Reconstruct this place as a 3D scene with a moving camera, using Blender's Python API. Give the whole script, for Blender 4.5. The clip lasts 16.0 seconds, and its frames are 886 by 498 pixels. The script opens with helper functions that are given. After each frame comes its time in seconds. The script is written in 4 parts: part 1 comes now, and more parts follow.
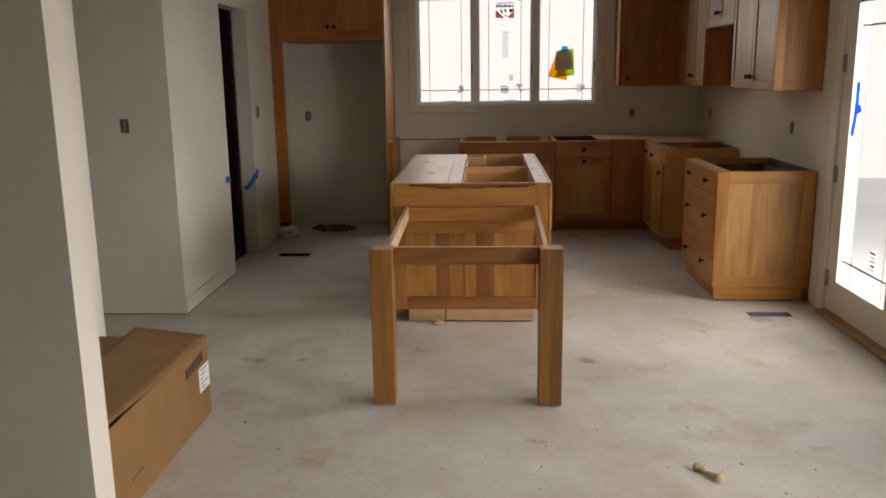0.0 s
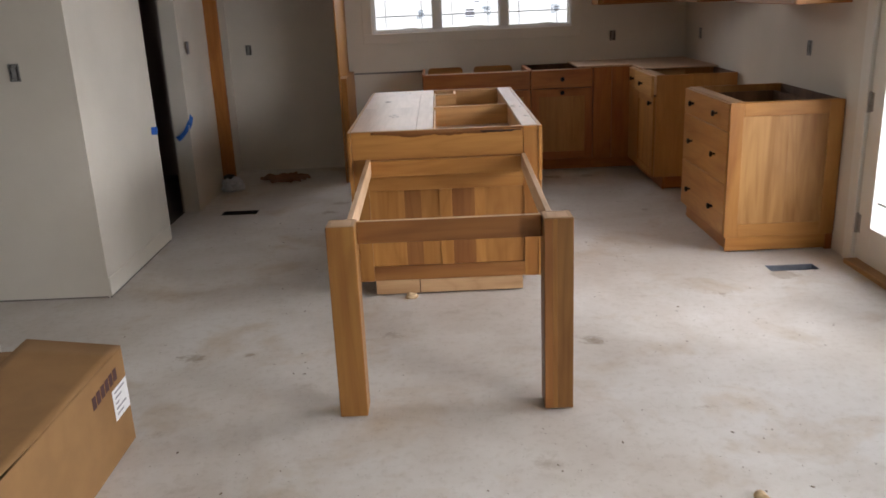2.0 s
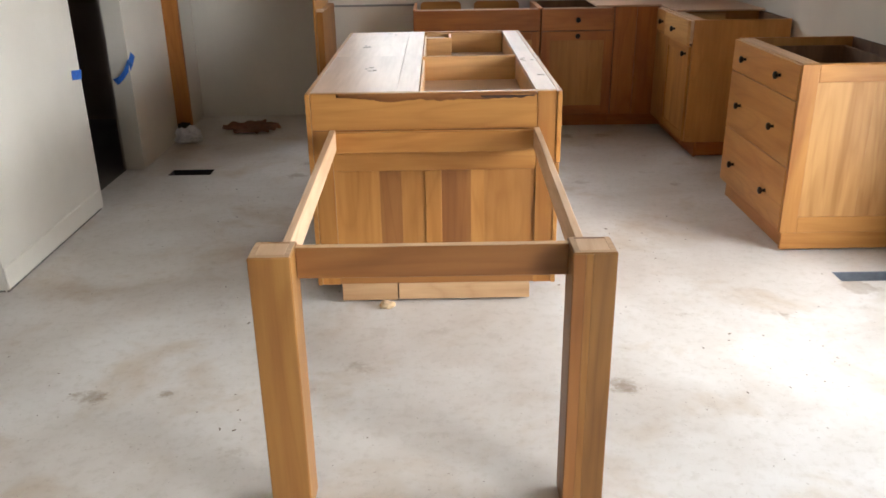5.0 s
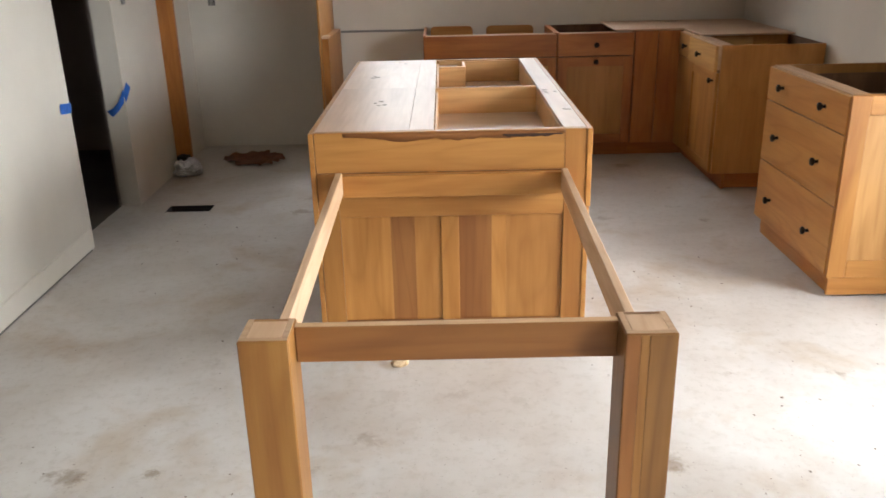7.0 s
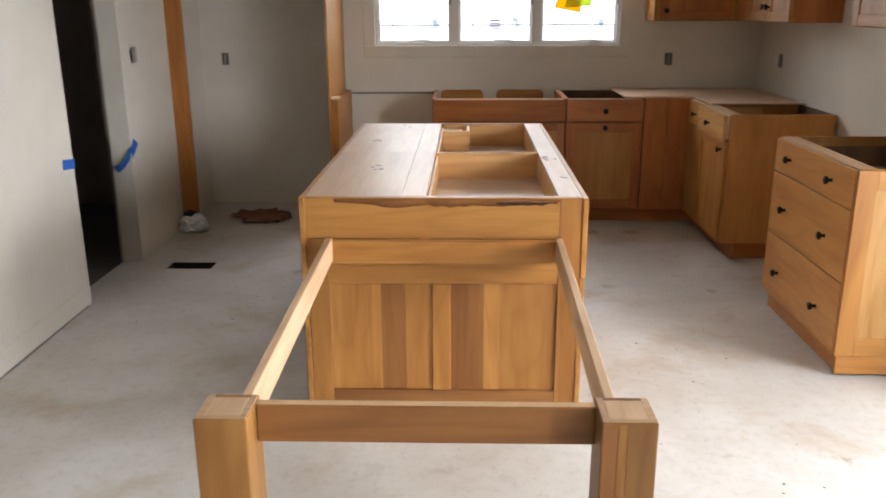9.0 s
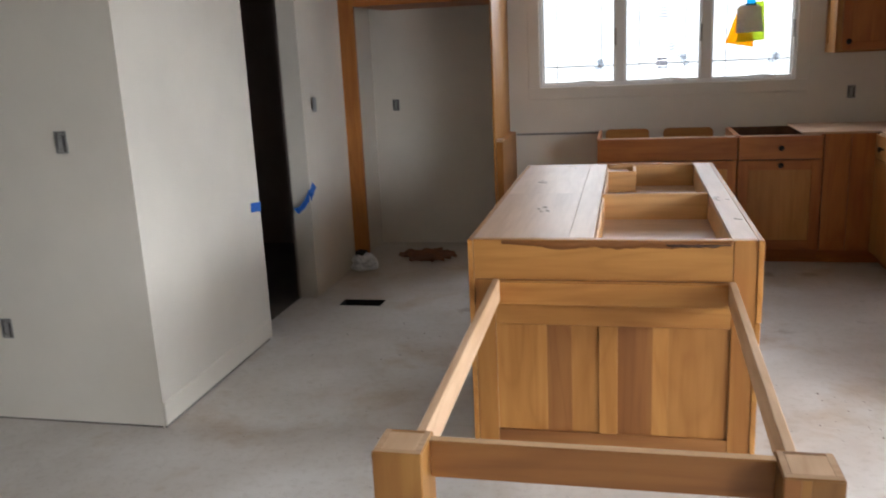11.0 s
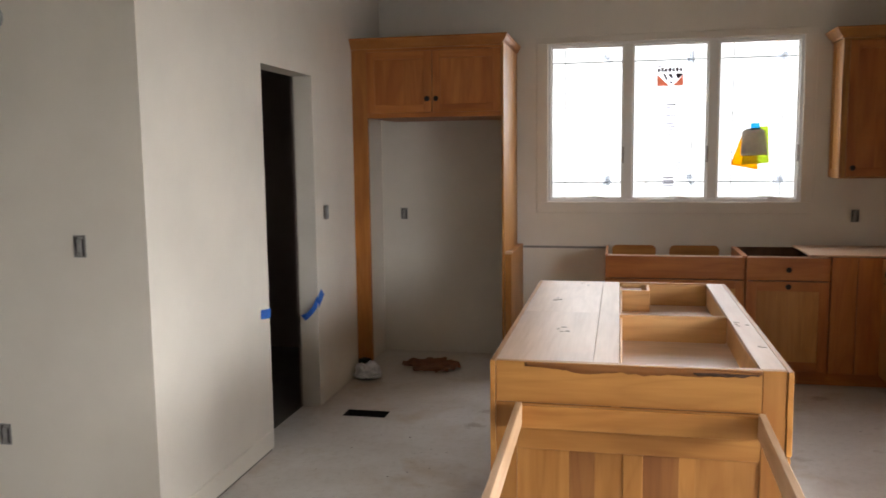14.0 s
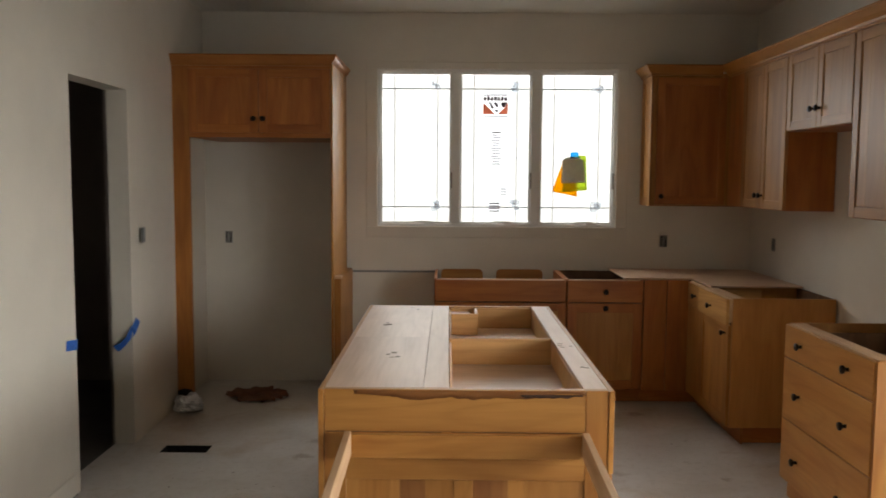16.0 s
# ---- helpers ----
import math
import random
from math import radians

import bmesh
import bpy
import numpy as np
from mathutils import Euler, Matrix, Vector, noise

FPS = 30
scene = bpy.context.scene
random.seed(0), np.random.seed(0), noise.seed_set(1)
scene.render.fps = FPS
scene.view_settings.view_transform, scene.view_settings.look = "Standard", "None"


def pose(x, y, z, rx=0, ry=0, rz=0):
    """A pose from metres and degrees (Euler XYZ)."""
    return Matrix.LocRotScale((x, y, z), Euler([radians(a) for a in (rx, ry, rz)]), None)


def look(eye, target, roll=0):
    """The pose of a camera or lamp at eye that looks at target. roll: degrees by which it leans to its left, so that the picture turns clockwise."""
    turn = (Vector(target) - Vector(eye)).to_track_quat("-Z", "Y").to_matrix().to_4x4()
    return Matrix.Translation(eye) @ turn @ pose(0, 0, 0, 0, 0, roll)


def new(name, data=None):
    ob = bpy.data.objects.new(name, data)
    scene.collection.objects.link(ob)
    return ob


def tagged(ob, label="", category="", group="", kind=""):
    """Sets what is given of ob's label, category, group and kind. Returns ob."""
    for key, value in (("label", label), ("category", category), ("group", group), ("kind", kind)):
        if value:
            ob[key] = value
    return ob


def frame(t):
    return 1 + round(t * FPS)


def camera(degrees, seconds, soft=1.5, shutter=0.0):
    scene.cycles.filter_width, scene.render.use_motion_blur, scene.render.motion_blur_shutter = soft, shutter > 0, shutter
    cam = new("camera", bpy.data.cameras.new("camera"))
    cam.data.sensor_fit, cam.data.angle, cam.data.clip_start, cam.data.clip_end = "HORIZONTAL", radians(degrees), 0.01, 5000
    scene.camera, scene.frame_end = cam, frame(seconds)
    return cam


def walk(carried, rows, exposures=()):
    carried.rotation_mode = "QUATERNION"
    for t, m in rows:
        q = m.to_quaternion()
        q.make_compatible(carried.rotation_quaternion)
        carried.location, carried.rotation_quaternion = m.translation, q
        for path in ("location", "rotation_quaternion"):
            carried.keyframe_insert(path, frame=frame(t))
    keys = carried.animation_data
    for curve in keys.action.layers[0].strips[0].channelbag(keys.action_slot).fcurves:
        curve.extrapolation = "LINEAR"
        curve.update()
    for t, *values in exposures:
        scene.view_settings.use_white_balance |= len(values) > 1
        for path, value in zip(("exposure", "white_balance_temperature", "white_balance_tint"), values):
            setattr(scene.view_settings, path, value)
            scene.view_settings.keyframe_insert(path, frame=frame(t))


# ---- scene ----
cam = camera(56.3, 16.0, soft=1.6, shutter=0.4)
PATH = [
    (0, (0.477, -0.007, 1.54), (0.375, 1.946, 1.122), -0.8),
    (0.5, (0.496, 0.222, 1.565), (0.411, 2.163, 1.091), 0.0),
    (1, (0.46, 0.43, 1.543), (0.454, 2.367, 1.043), -0.9),
    (1.5, (0.395, 0.649, 1.542), (0.444, 2.57, 0.988), -2.2),
    (2, (0.375, 0.83, 1.52), (0.367, 2.742, 0.935), -2.5),
    (2.5, (0.45, 1.032, 1.519), (0.415, 2.961, 0.99), -0.5),
    (3, (0.446, 1.213, 1.503), (0.445, 3.107, 0.863), -0.8),
    (3.5, (0.376, 1.412, 1.502), (0.432, 3.302, 0.848), -0.5),
    (3.7, (0.342, 1.479, 1.501), (0.419, 3.355, 0.814), -0.7),
    (5.8, (0.445, 1.994, 1.492), (0.413, 3.85, 0.746), -1.0),
    (6, (0.421, 2.023, 1.499), (0.414, 3.892, 0.787), -1.6),
    (6.5, (0.348, 2.092, 1.49), (0.429, 3.952, 0.759), -2.2),
    (7, (0.374, 2.174, 1.493), (0.362, 4.048, 0.794), -1.3),
    (7.5, (0.453, 2.237, 1.479), (0.39, 4.1, 0.756), -0.1),
    (8, (0.492, 2.265, 1.48), (0.528, 4.125, 0.745), -0.7),
    (8.5, (0.481, 2.27, 1.489), (0.556, 4.165, 0.854), -0.5),
    (8.7, (0.47, 2.263, 1.497), (0.501, 4.171, 0.899), -0.4),
    (10.8, (0.46, 2.218, 1.526), (0.07, 4.116, 1.031), -2.4),
    (11, (0.449, 2.211, 1.529), (0.012, 4.105, 1.06), -2.7),
    (11.5, (0.426, 2.204, 1.561), (-0.116, 4.104, 1.252), -2.1),
    (12, (0.417, 2.186, 1.577), (-0.193, 4.08, 1.372), -1.1),
    (12.5, (0.416, 2.171, 1.578), (-0.201, 4.061, 1.357), -0.5),
    (13, (0.411, 2.184, 1.573), (-0.185, 4.077, 1.328), -0.3),
    (13.5, (0.392, 2.2, 1.576), (-0.144, 4.111, 1.325), -0.5),
    (14, (0.33, 2.224, 1.586), (-0.087, 4.166, 1.357), -0.7),
    (14.5, (0.288, 2.241, 1.585), (-0.004, 4.209, 1.378), -0.2),
    (15, (0.278, 2.256, 1.586), (0.06, 4.234, 1.387), 0.4),
    (15.5, (0.297, 2.272, 1.582), (0.169, 4.26, 1.395), 0.3),
    (16, (0.326, 2.291, 1.577), (0.314, 4.283, 1.406), 0.4),
]
EXPOSURES = [
    (0.0, -1.15, 7250, 13), (0.5, -0.95, 6900, 13), (1.0, -0.85, 6700, 13), (2.0, -0.79, 6600, 14), (2.5, -0.57, 6500, 12), (3.0, -0.45, 6450, 12), (3.5, -0.23, 6450, 10),
    (6.0, 0.02, 6450, 10), (7.0, 0.05, 6450, 10), (7.5, 0.23, 6300, 10), (8.7, 0.10, 6450, 10), (10.8, -0.36, 6200, 11), (11.5, -0.26, 6450, 12), (12.5, -0.19, 6700, 12), (13.5, -0.19, 6700, 12), (14.5, -0.33, 6750, 14), (15.0, -0.58, 6850, 14), (16.0, -0.73, 7100, 10),
]
walk(cam, [(t, look(eye, target, roll)) for t, eye, target, roll in PATH], EXPOSURES)

# ---- world and daylight ----
world = bpy.data.worlds.new("overcast_sky")
scene.world = world
world.use_nodes = True
wn = world.node_tree.nodes
sky = wn.new("ShaderNodeTexSky")
sky.sky_type = "NISHITA"
sky.sun_disc = False
sky.sun_elevation, sky.sun_rotation = radians(35), radians(120)
world.node_tree.links.new(sky.outputs[0], wn["Background"].inputs[0])
wn["Background"].inputs[1].default_value = 0.15
sun = new("sun", bpy.data.lights.new("sun", "SUN"))
sun.data.energy, sun.data.angle, sun.data.color = 1.4, radians(20), (1.0, 0.96, 0.9)
sun.matrix_world = look((0, 0, 0), (-0.71, 0.41, -0.57))


def daylight(name, eye, target, width, height, watts, colour=(0.95, 0.97, 1.0)):
    """Area lamp placed outside an opening in place of sky light."""
    lamp = new(name, bpy.data.lights.new(name, "AREA"))
    lamp.data.shape, lamp.data.size, lamp.data.size_y = "RECTANGLE", width, height
    lamp.data.energy, lamp.data.color = watts, colour
    lamp.matrix_world = look(eye, target)
    return lamp


WEST, EAST, NORTH, CEIL = -1.5, 2.64, 8.62, 2.81
HALL = 5.15
daylight("kitchen_window_light", (0.69, 9.30, 2.35), (0.69, 7.2, 0.6), 2.4, 1.7, 120)
daylight("patio_door_light", (4.30, 4.80, 2.45), (-1.5, 4.80, 0.9), 3.0, 2.8, 230)
# lamp behind added, unseen dining doors, to brighten hall wall and floor
daylight("unseen_door_light", (4.30, 0.95, 2.45), (-1.5, 0.95, 0.9), 4.6, 2.8, 540)
# wide outdoor lamp added as a low band of sky to light walls
daylight("low_east_sky_light", (8.8, 0.6, 2.65), (-1.5, 0.6, 2.0), 14.0, 2.7, 2900)


# ---- materials ----
def material(name):
    m = bpy.data.materials.new(name)
    m.use_nodes = True
    return m, m.node_tree.nodes, m.node_tree.links, m.node_tree.nodes["Principled BSDF"]


def node(nodes, kind, **values):
    n = nodes.new(kind)
    for key, value in values.items():
        n.inputs[key].default_value = value
    return n


def ramp(nodes, stops):
    r = nodes.new("ShaderNodeValToRGB")
    e = r.color_ramp.elements
    e[0].position, e[0].color = stops[0][0], (*stops[0][1], 1)
    e[1].position, e[1].color = stops[-1][0], (*stops[-1][1], 1)
    for pos, col in stops[1:-1]:
        e.new(pos).color = (*col, 1)
    return r


def mix(nodes, links, kind, fac, a, b):
    """A colour mix; fac, a, b are sockets or values."""
    n = nodes.new("ShaderNodeMix")
    n.data_type, n.blend_type = "RGBA", kind
    for slot, value in ((0, fac), (6, a), (7, b)):
        if hasattr(value, "is_linked"):
            links.new(value, n.inputs[slot])
        else:
            n.inputs[slot].default_value = value if slot == 0 else (*value, 1)
    return n.outputs[2]


def bump(nodes, links, bsdf, height, strength, distance=0.002):
    b = node(nodes, "ShaderNodeBump", Strength=strength, Distance=distance)
    links.new(height, b.inputs["Height"])
    links.new(b.outputs[0], bsdf.inputs["Normal"])


def wood(name, light, dark, axis, rough=0.46, spread=0.5, coat=0.10, figured=0.45):
    """Varnished hickory with the grain along one axis; board colour varies from piece to piece."""
    m, n, l, p = material(name)
    co, info, sep = n.new("ShaderNodeTexCoord"), n.new("ShaderNodeObjectInfo"), n.new("ShaderNodeSeparateXYZ")
    l.new(co.outputs["Object"], sep.inputs[0])

    def maths(kind, a, b):
        q = n.new("ShaderNodeMath")
        q.operation = kind
        for slot, value in enumerate((a, b)):
            if hasattr(value, "is_linked"):
                l.new(value, q.inputs[slot])
            else:
                q.inputs[slot].default_value = value
        return q.outputs[0]

    sides = [i for i in range(3) if i != axis]
    seed = maths("MULTIPLY", info.outputs["Random"], 37.0)
    across = maths("ADD", maths("ADD", sep.outputs[sides[0]], sep.outputs[sides[1]]), seed)
    along = sep.outputs[axis]

    def field(u, v):
        c = n.new("ShaderNodeCombineXYZ")
        l.new(maths("MULTIPLY", across, u), c.inputs[0])
        l.new(maths("MULTIPLY", along, v), c.inputs[1])
        l.new(seed, c.inputs[2])
        return c.outputs[0]

    fine = node(n, "ShaderNodeTexNoise", Scale=1.0, Detail=6.0, Roughness=0.6, Distortion=0.3)
    l.new(field(70.0, 3.5), fine.inputs["Vector"])
    broad = node(n, "ShaderNodeTexNoise", Scale=1.0, Detail=3.0, Distortion=0.8)
    l.new(field(9.0, 1.3), broad.inputs["Vector"])
    figure = node(n, "ShaderNodeTexNoise", Scale=1.0, Detail=1.5, Roughness=0.45, Distortion=0.5)
    l.new(field(5.5, 0.75), figure.inputs["Vector"])
    rings = maths("PINGPONG", maths("MULTIPLY", figure.outputs[0], 8.0), 0.5)
    r1 = ramp(n, [(0.34, dark), (0.62, light)])
    l.new(broad.outputs[0], r1.inputs[0])
    r2 = ramp(n, [(0.3, (0.78, 0.70, 0.62)), (0.6, (1, 1, 1))])
    l.new(fine.outputs[0], r2.inputs[0])
    r4 = ramp(n, [(0.0, (0.76, 0.67, 0.58)), (0.16, (0.93, 0.90, 0.86)), (0.5, (1.03, 1.02, 1.0))])
    l.new(rings, r4.inputs[0])
    grained = mix(n, l, "MULTIPLY", 0.4, r1.outputs[0], r2.outputs[0])
    grained = mix(n, l, "MULTIPLY", figured, grained, r4.outputs[0])
    r3 = ramp(n, [(0.0, (0.66, 0.56, 0.48)), (0.3, (0.86, 0.82, 0.78)), (0.65, (1.0, 1.0, 1.0)), (1.0, (1.14, 1.12, 1.06))])
    l.new(info.outputs["Random"], r3.inputs[0])
    final = mix(n, l, "MULTIPLY", spread, grained, r3.outputs[0])
    l.new(final, p.inputs["Base Color"])
    p.inputs["Roughness"].default_value = rough
    p.inputs["Specular IOR Level"].default_value = 0.35
    p.inputs["Coat Weight"].default_value = coat
    p.inputs["Coat Roughness"].default_value = 0.28
    bump(n, l, p, fine.outputs[0], 0.12)
    return m


HICK, HICK_D = (0.485, 0.238, 0.063), (0.375, 0.162, 0.038)
wood_z = wood("hickory_upright", HICK, HICK_D, 2)
wood_x = wood("hickory_across", HICK, HICK_D, 0)
wood_y = wood("hickory_along", HICK, HICK_D, 1)
streak_z = wood("streaky_hickory_boards", (0.47, 0.255, 0.088), (0.33, 0.155, 0.047), 2, spread=0.3)
board_z = wood("hickory_boards", (0.50, 0.248, 0.070), HICK_D, 2, spread=0.6)
amber_x = wood("amber_stained_across", (0.42, 0.17, 0.042), (0.31, 0.115, 0.028), 0, spread=0.2)
amber_z = wood("amber_stained_upright", (0.46, 0.185, 0.042), (0.34, 0.125, 0.028), 2, spread=0.2)
raw_x = wood("raw_hickory_across", (0.58, 0.38, 0.21), (0.47, 0.29, 0.15), 0, rough=0.6, spread=0.3, coat=0.0)
raw_y = wood("raw_hickory_along", (0.66, 0.46, 0.30), (0.52, 0.34, 0.20), 1, rough=0.6, spread=0.3, coat=0.0)
inner_ply = wood("birch_ply_lining", (0.74, 0.44, 0.19), (0.64, 0.36, 0.145), 0, rough=0.5, spread=0.2, coat=0.1)
heart_x = wood("hickory_heartwood_across", (0.30, 0.130, 0.038), (0.21, 0.082, 0.023), 0, spread=0.3)
leg_z = wood("hickory_leg", (0.36, 0.178, 0.048), (0.265, 0.118, 0.030), 2, spread=0.6)
leg_brown = wood("hickory_brown_leg", (0.255, 0.122, 0.034), (0.175, 0.076, 0.020), 2, spread=0.2, figured=0.6)
end_grain = wood("hickory_end_grain", (0.56, 0.39, 0.25), (0.46, 0.30, 0.18), 0, rough=0.7, spread=0.2, coat=0.0)
heart_z = wood("hickory_heartwood_boards", (0.31, 0.132, 0.038), (0.23, 0.090, 0.025), 2, spread=0.15)
# reddish wood; on the far cabinets its dark tone stands for their shade
red_shade_z = wood("reddish_ply_and_shade_upright", (0.44, 0.160, 0.038), (0.33, 0.105, 0.024), 2)
red_shade_x = wood("reddish_ply_and_shade_across", (0.44, 0.160, 0.038), (0.33, 0.105, 0.024), 0)
red_shade_y = wood("reddish_ply_and_shade_along", (0.44, 0.160, 0.038), (0.33, 0.105, 0.024), 1)
ply = wood("pale_raw_plywood", (0.68, 0.485, 0.35), (0.60, 0.415, 0.29), 1, rough=0.42, spread=0.2, coat=0.0, figured=0.15)
ply_x = wood("pale_raw_plywood_across", (0.70, 0.505, 0.365), (0.62, 0.43, 0.295), 0, rough=0.45, spread=0.2, coat=0.0, figured=0.3)
drawer_y = wood("hickory_drawer_fronts", (0.53, 0.285, 0.092), (0.44, 0.215, 0.062), 1, spread=0.3)
ply_amber = wood("amber_plywood_side", (0.56, 0.275, 0.080), (0.47, 0.215, 0.060), 2, spread=0.2, figured=0.3)
# hickory darkened to mimic the dim light on the east wall cabinets
dimmed_z = wood("hickory_dimmed_upright", (0.43, 0.225, 0.075), (0.33, 0.155, 0.046), 2)
dimmed_y = wood("hickory_dimmed_along", (0.43, 0.225, 0.075), (0.33, 0.155, 0.046), 1)
pale_y = wood("pale_hickory_drawer", (0.62, 0.36, 0.125), (0.52, 0.27, 0.085), 1, spread=0.1)
# dark brown holds the shade of cabinet insides, plinth recesses and joints
recess_shade_wood = wood("wood_with_recess_shade", (0.20, 0.11, 0.06), (0.12, 0.065, 0.035), 2, rough=0.7, coat=0.0)


def plaster(name, colour, scale=1.3, rough=0.85, amount=0.05, relief=0.10):
    m, n, l, p = material(name)
    co = n.new("ShaderNodeTexCoord")
    big = node(n, "ShaderNodeTexNoise", Scale=scale, Detail=4.0, Roughness=0.6)
    small = node(n, "ShaderNodeTexNoise", Scale=220.0, Detail=2.0)
    l.new(co.outputs["Object"], big.inputs["Vector"])
    l.new(co.outputs["Object"], small.inputs["Vector"])
    lo = tuple(c * (1 - amount) for c in colour)
    hi = tuple(min(1, c * (1 + amount)) for c in colour)
    r = ramp(n, [(0.35, lo), (0.65, hi)])
    l.new(big.outputs[0], r.inputs[0])
    l.new(r.outputs[0], p.inputs["Base Color"])
    p.inputs["Roughness"].default_value = rough
    bump(n, l, p, small.outputs[0], relief, 0.001)
    return m


wall_paint = plaster("primed_drywall", (0.668, 0.627, 0.553))
ceiling_paint = plaster("primed_drywall_ceiling", (0.63, 0.61, 0.54), relief=0.2)
trim_paint = plaster("white_trim_paint", (0.72, 0.70, 0.65), rough=0.45, amount=0.03, relief=0.03)
vinyl = plaster("white_window_vinyl", (0.75, 0.74, 0.72), rough=0.4, amount=0.02, relief=0.02)
# pantry walls and ceiling: the unlit room's darkness is put in the paint
pantry_shade = plaster("pantry_painted_shade", (0.30, 0.25, 0.22), amount=0.1)


def subfloor():
    """Dusty pale subfloor with plaster smears, scuffs and tan stains."""
    m, n, l, p = material("dusty_subfloor")
    co = n.new("ShaderNodeTexCoord")
    out = {}
    for key, scale, detail, rough, dist in (("big", 0.9, 5.0, 0.6, 0.4), ("mid", 4.2, 4.0, 0.55, 0.3), ("fine", 26.0, 5.0, 0.7, 0.2), ("speck", 75.0, 2.0, 0.5, 0.0), ("stain", 2.2, 4.0, 0.6, 0.4)):
        t = node(n, "ShaderNodeTexNoise", Scale=scale, Detail=detail, Roughness=rough, Distortion=dist)
        l.new(co.outputs["Object"], t.inputs["Vector"])
        out[key] = t.outputs[0]
    base = ramp(n, [(0.33, (0.50, 0.455, 0.41)), (0.5, (0.59, 0.560, 0.525)), (0.68, (0.68, 0.66, 0.64))])
    l.new(out["big"], base.inputs[0])
    mid = ramp(n, [(0.34, (0.78, 0.735, 0.70)), (0.56, (1, 1, 1))])
    l.new(out["mid"], mid.inputs[0])
    c = mix(n, l, "MULTIPLY", 0.3, base.outputs[0], mid.outputs[0])
    st = ramp(n, [(0.54, (1, 1, 1)), (0.72, (0.80, 0.69, 0.56))])
    l.new(out["stain"], st.inputs[0])
    c = mix(n, l, "MULTIPLY", 0.85, c, st.outputs[0])
    fi = ramp(n, [(0.34, (0.70, 0.66, 0.61)), (0.5, (1, 1, 1))])
    l.new(out["fine"], fi.inputs[0])
    c = mix(n, l, "MULTIPLY", 0.32, c, fi.outputs[0])
    sp = ramp(n, [(0.25, (0.45, 0.40, 0.34)), (0.32, (1, 1, 1))])
    l.new(out["speck"], sp.inputs[0])
    c = mix(n, l, "MULTIPLY", 0.6, c, sp.outputs[0])
    # scattered smudges of trodden-in dirt with ragged outlines
    warp = n.new("ShaderNodeVectorMath")
    warp.operation = "MULTIPLY_ADD"
    jig = node(n, "ShaderNodeTexNoise", Scale=9.0, Detail=6.0, Roughness=0.75)
    l.new(co.outputs["Object"], jig.inputs["Vector"])
    l.new(jig.outputs["Color"], warp.inputs[0])
    warp.inputs[1].default_value = (0.30, 0.22, 0)
    l.new(co.outputs["Object"], warp.inputs[2])
    cell = node(n, "ShaderNodeTexVoronoi", Scale=3.4)
    l.new(warp.outputs[0], cell.inputs["Vector"])
    gate = n.new("ShaderNodeSeparateColor")
    l.new(cell.outputs["Color"], gate.inputs[0])

    def maths(kind, a, b):
        q = n.new("ShaderNodeMath")
        q.operation = kind
        for slot, value in enumerate((a, b)):
            if hasattr(value, "is_linked"):
                l.new(value, q.inputs[slot])
            else:
                q.inputs[slot].default_value = value
        return q.outputs[0]

    reach = maths("MULTIPLY", maths("POWER", gate.outputs[0], 3.0), 0.17)
    sm = ramp(n, [(0.0, (0.52, 0.44, 0.36)), (0.10, (1, 1, 1))])
    l.new(maths("SUBTRACT", cell.outputs["Distance"], reach), sm.inputs[0])
    c = mix(n, l, "MULTIPLY", maths("MINIMUM", maths("MULTIPLY", maths("MULTIPLY", gate.outputs[1], out["fine"]), 1.8), 1.0), c, sm.outputs[0])
    l.new(c, p.inputs["Base Color"])
    rr = ramp(n, [(0.35, (0.42, 0.42, 0.42)), (0.7, (0.68, 0.68, 0.68))])
    l.new(out["mid"], rr.inputs[0])
    l.new(rr.outputs[0], p.inputs["Roughness"])
    bump(n, l, p, out["fine"], 0.15)
    return m


floor_mat = subfloor()
# pantry floor coloured dark because no light reaches it
pantry_shade_floor = plaster("shaded_pantry_floor", (0.10, 0.09, 0.085), amount=0.25)


def plain(name, colour, rough=0.5, metal=0.0, amount=0.1, scale=40.0):
    m, n, l, p = material(name)
    co = n.new("ShaderNodeTexCoord")
    t = node(n, "ShaderNodeTexNoise", Scale=scale, Detail=3.0)
    l.new(co.outputs["Object"], t.inputs["Vector"])
    r = ramp(n, [(0.35, tuple(c * (1 - amount) for c in colour)), (0.65, tuple(min(1, c * (1 + amount)) for c in colour))])
    l.new(t.outputs[0], r.inputs[0])
    l.new(r.outputs[0], p.inputs["Base Color"])
    p.inputs["Roughness"].default_value, p.inputs["Metallic"].default_value = rough, metal
    bump(n, l, p, t.outputs[0], 0.05, 0.0005)
    return m


bronze = plain("oil_rubbed_bronze", (0.03, 0.024, 0.02), 0.4, 0.8)
nickel = plain("hinge_steel", (0.32, 0.30, 0.28), 0.45, 0.7)
dark_metal = plain("dark_register_metal", (0.035, 0.033, 0.035), 0.55, 0.5)
duct_metal = plain("galvanised_duct", (0.10, 0.10, 0.11), 0.5, 0.6)
bright_duct = plain("bright_galvanised_duct", (0.30, 0.33, 0.38), 0.45, 0.6)
box_plastic = plain("grey_box_plastic", (0.24, 0.235, 0.225), 0.5)
box_dark = plain("dark_box_inside", (0.07, 0.064, 0.058), 0.7)
round_plastic = plain("grey_round_box_plastic", (0.33, 0.34, 0.34), 0.5)
blue_tape = plain("blue_painters_tape", (0.02, 0.13, 0.52), 0.6, amount=0.15)
cardboard = plain("brown_cardboard", (0.245, 0.130, 0.047), 0.8, amount=0.07, scale=9.0)
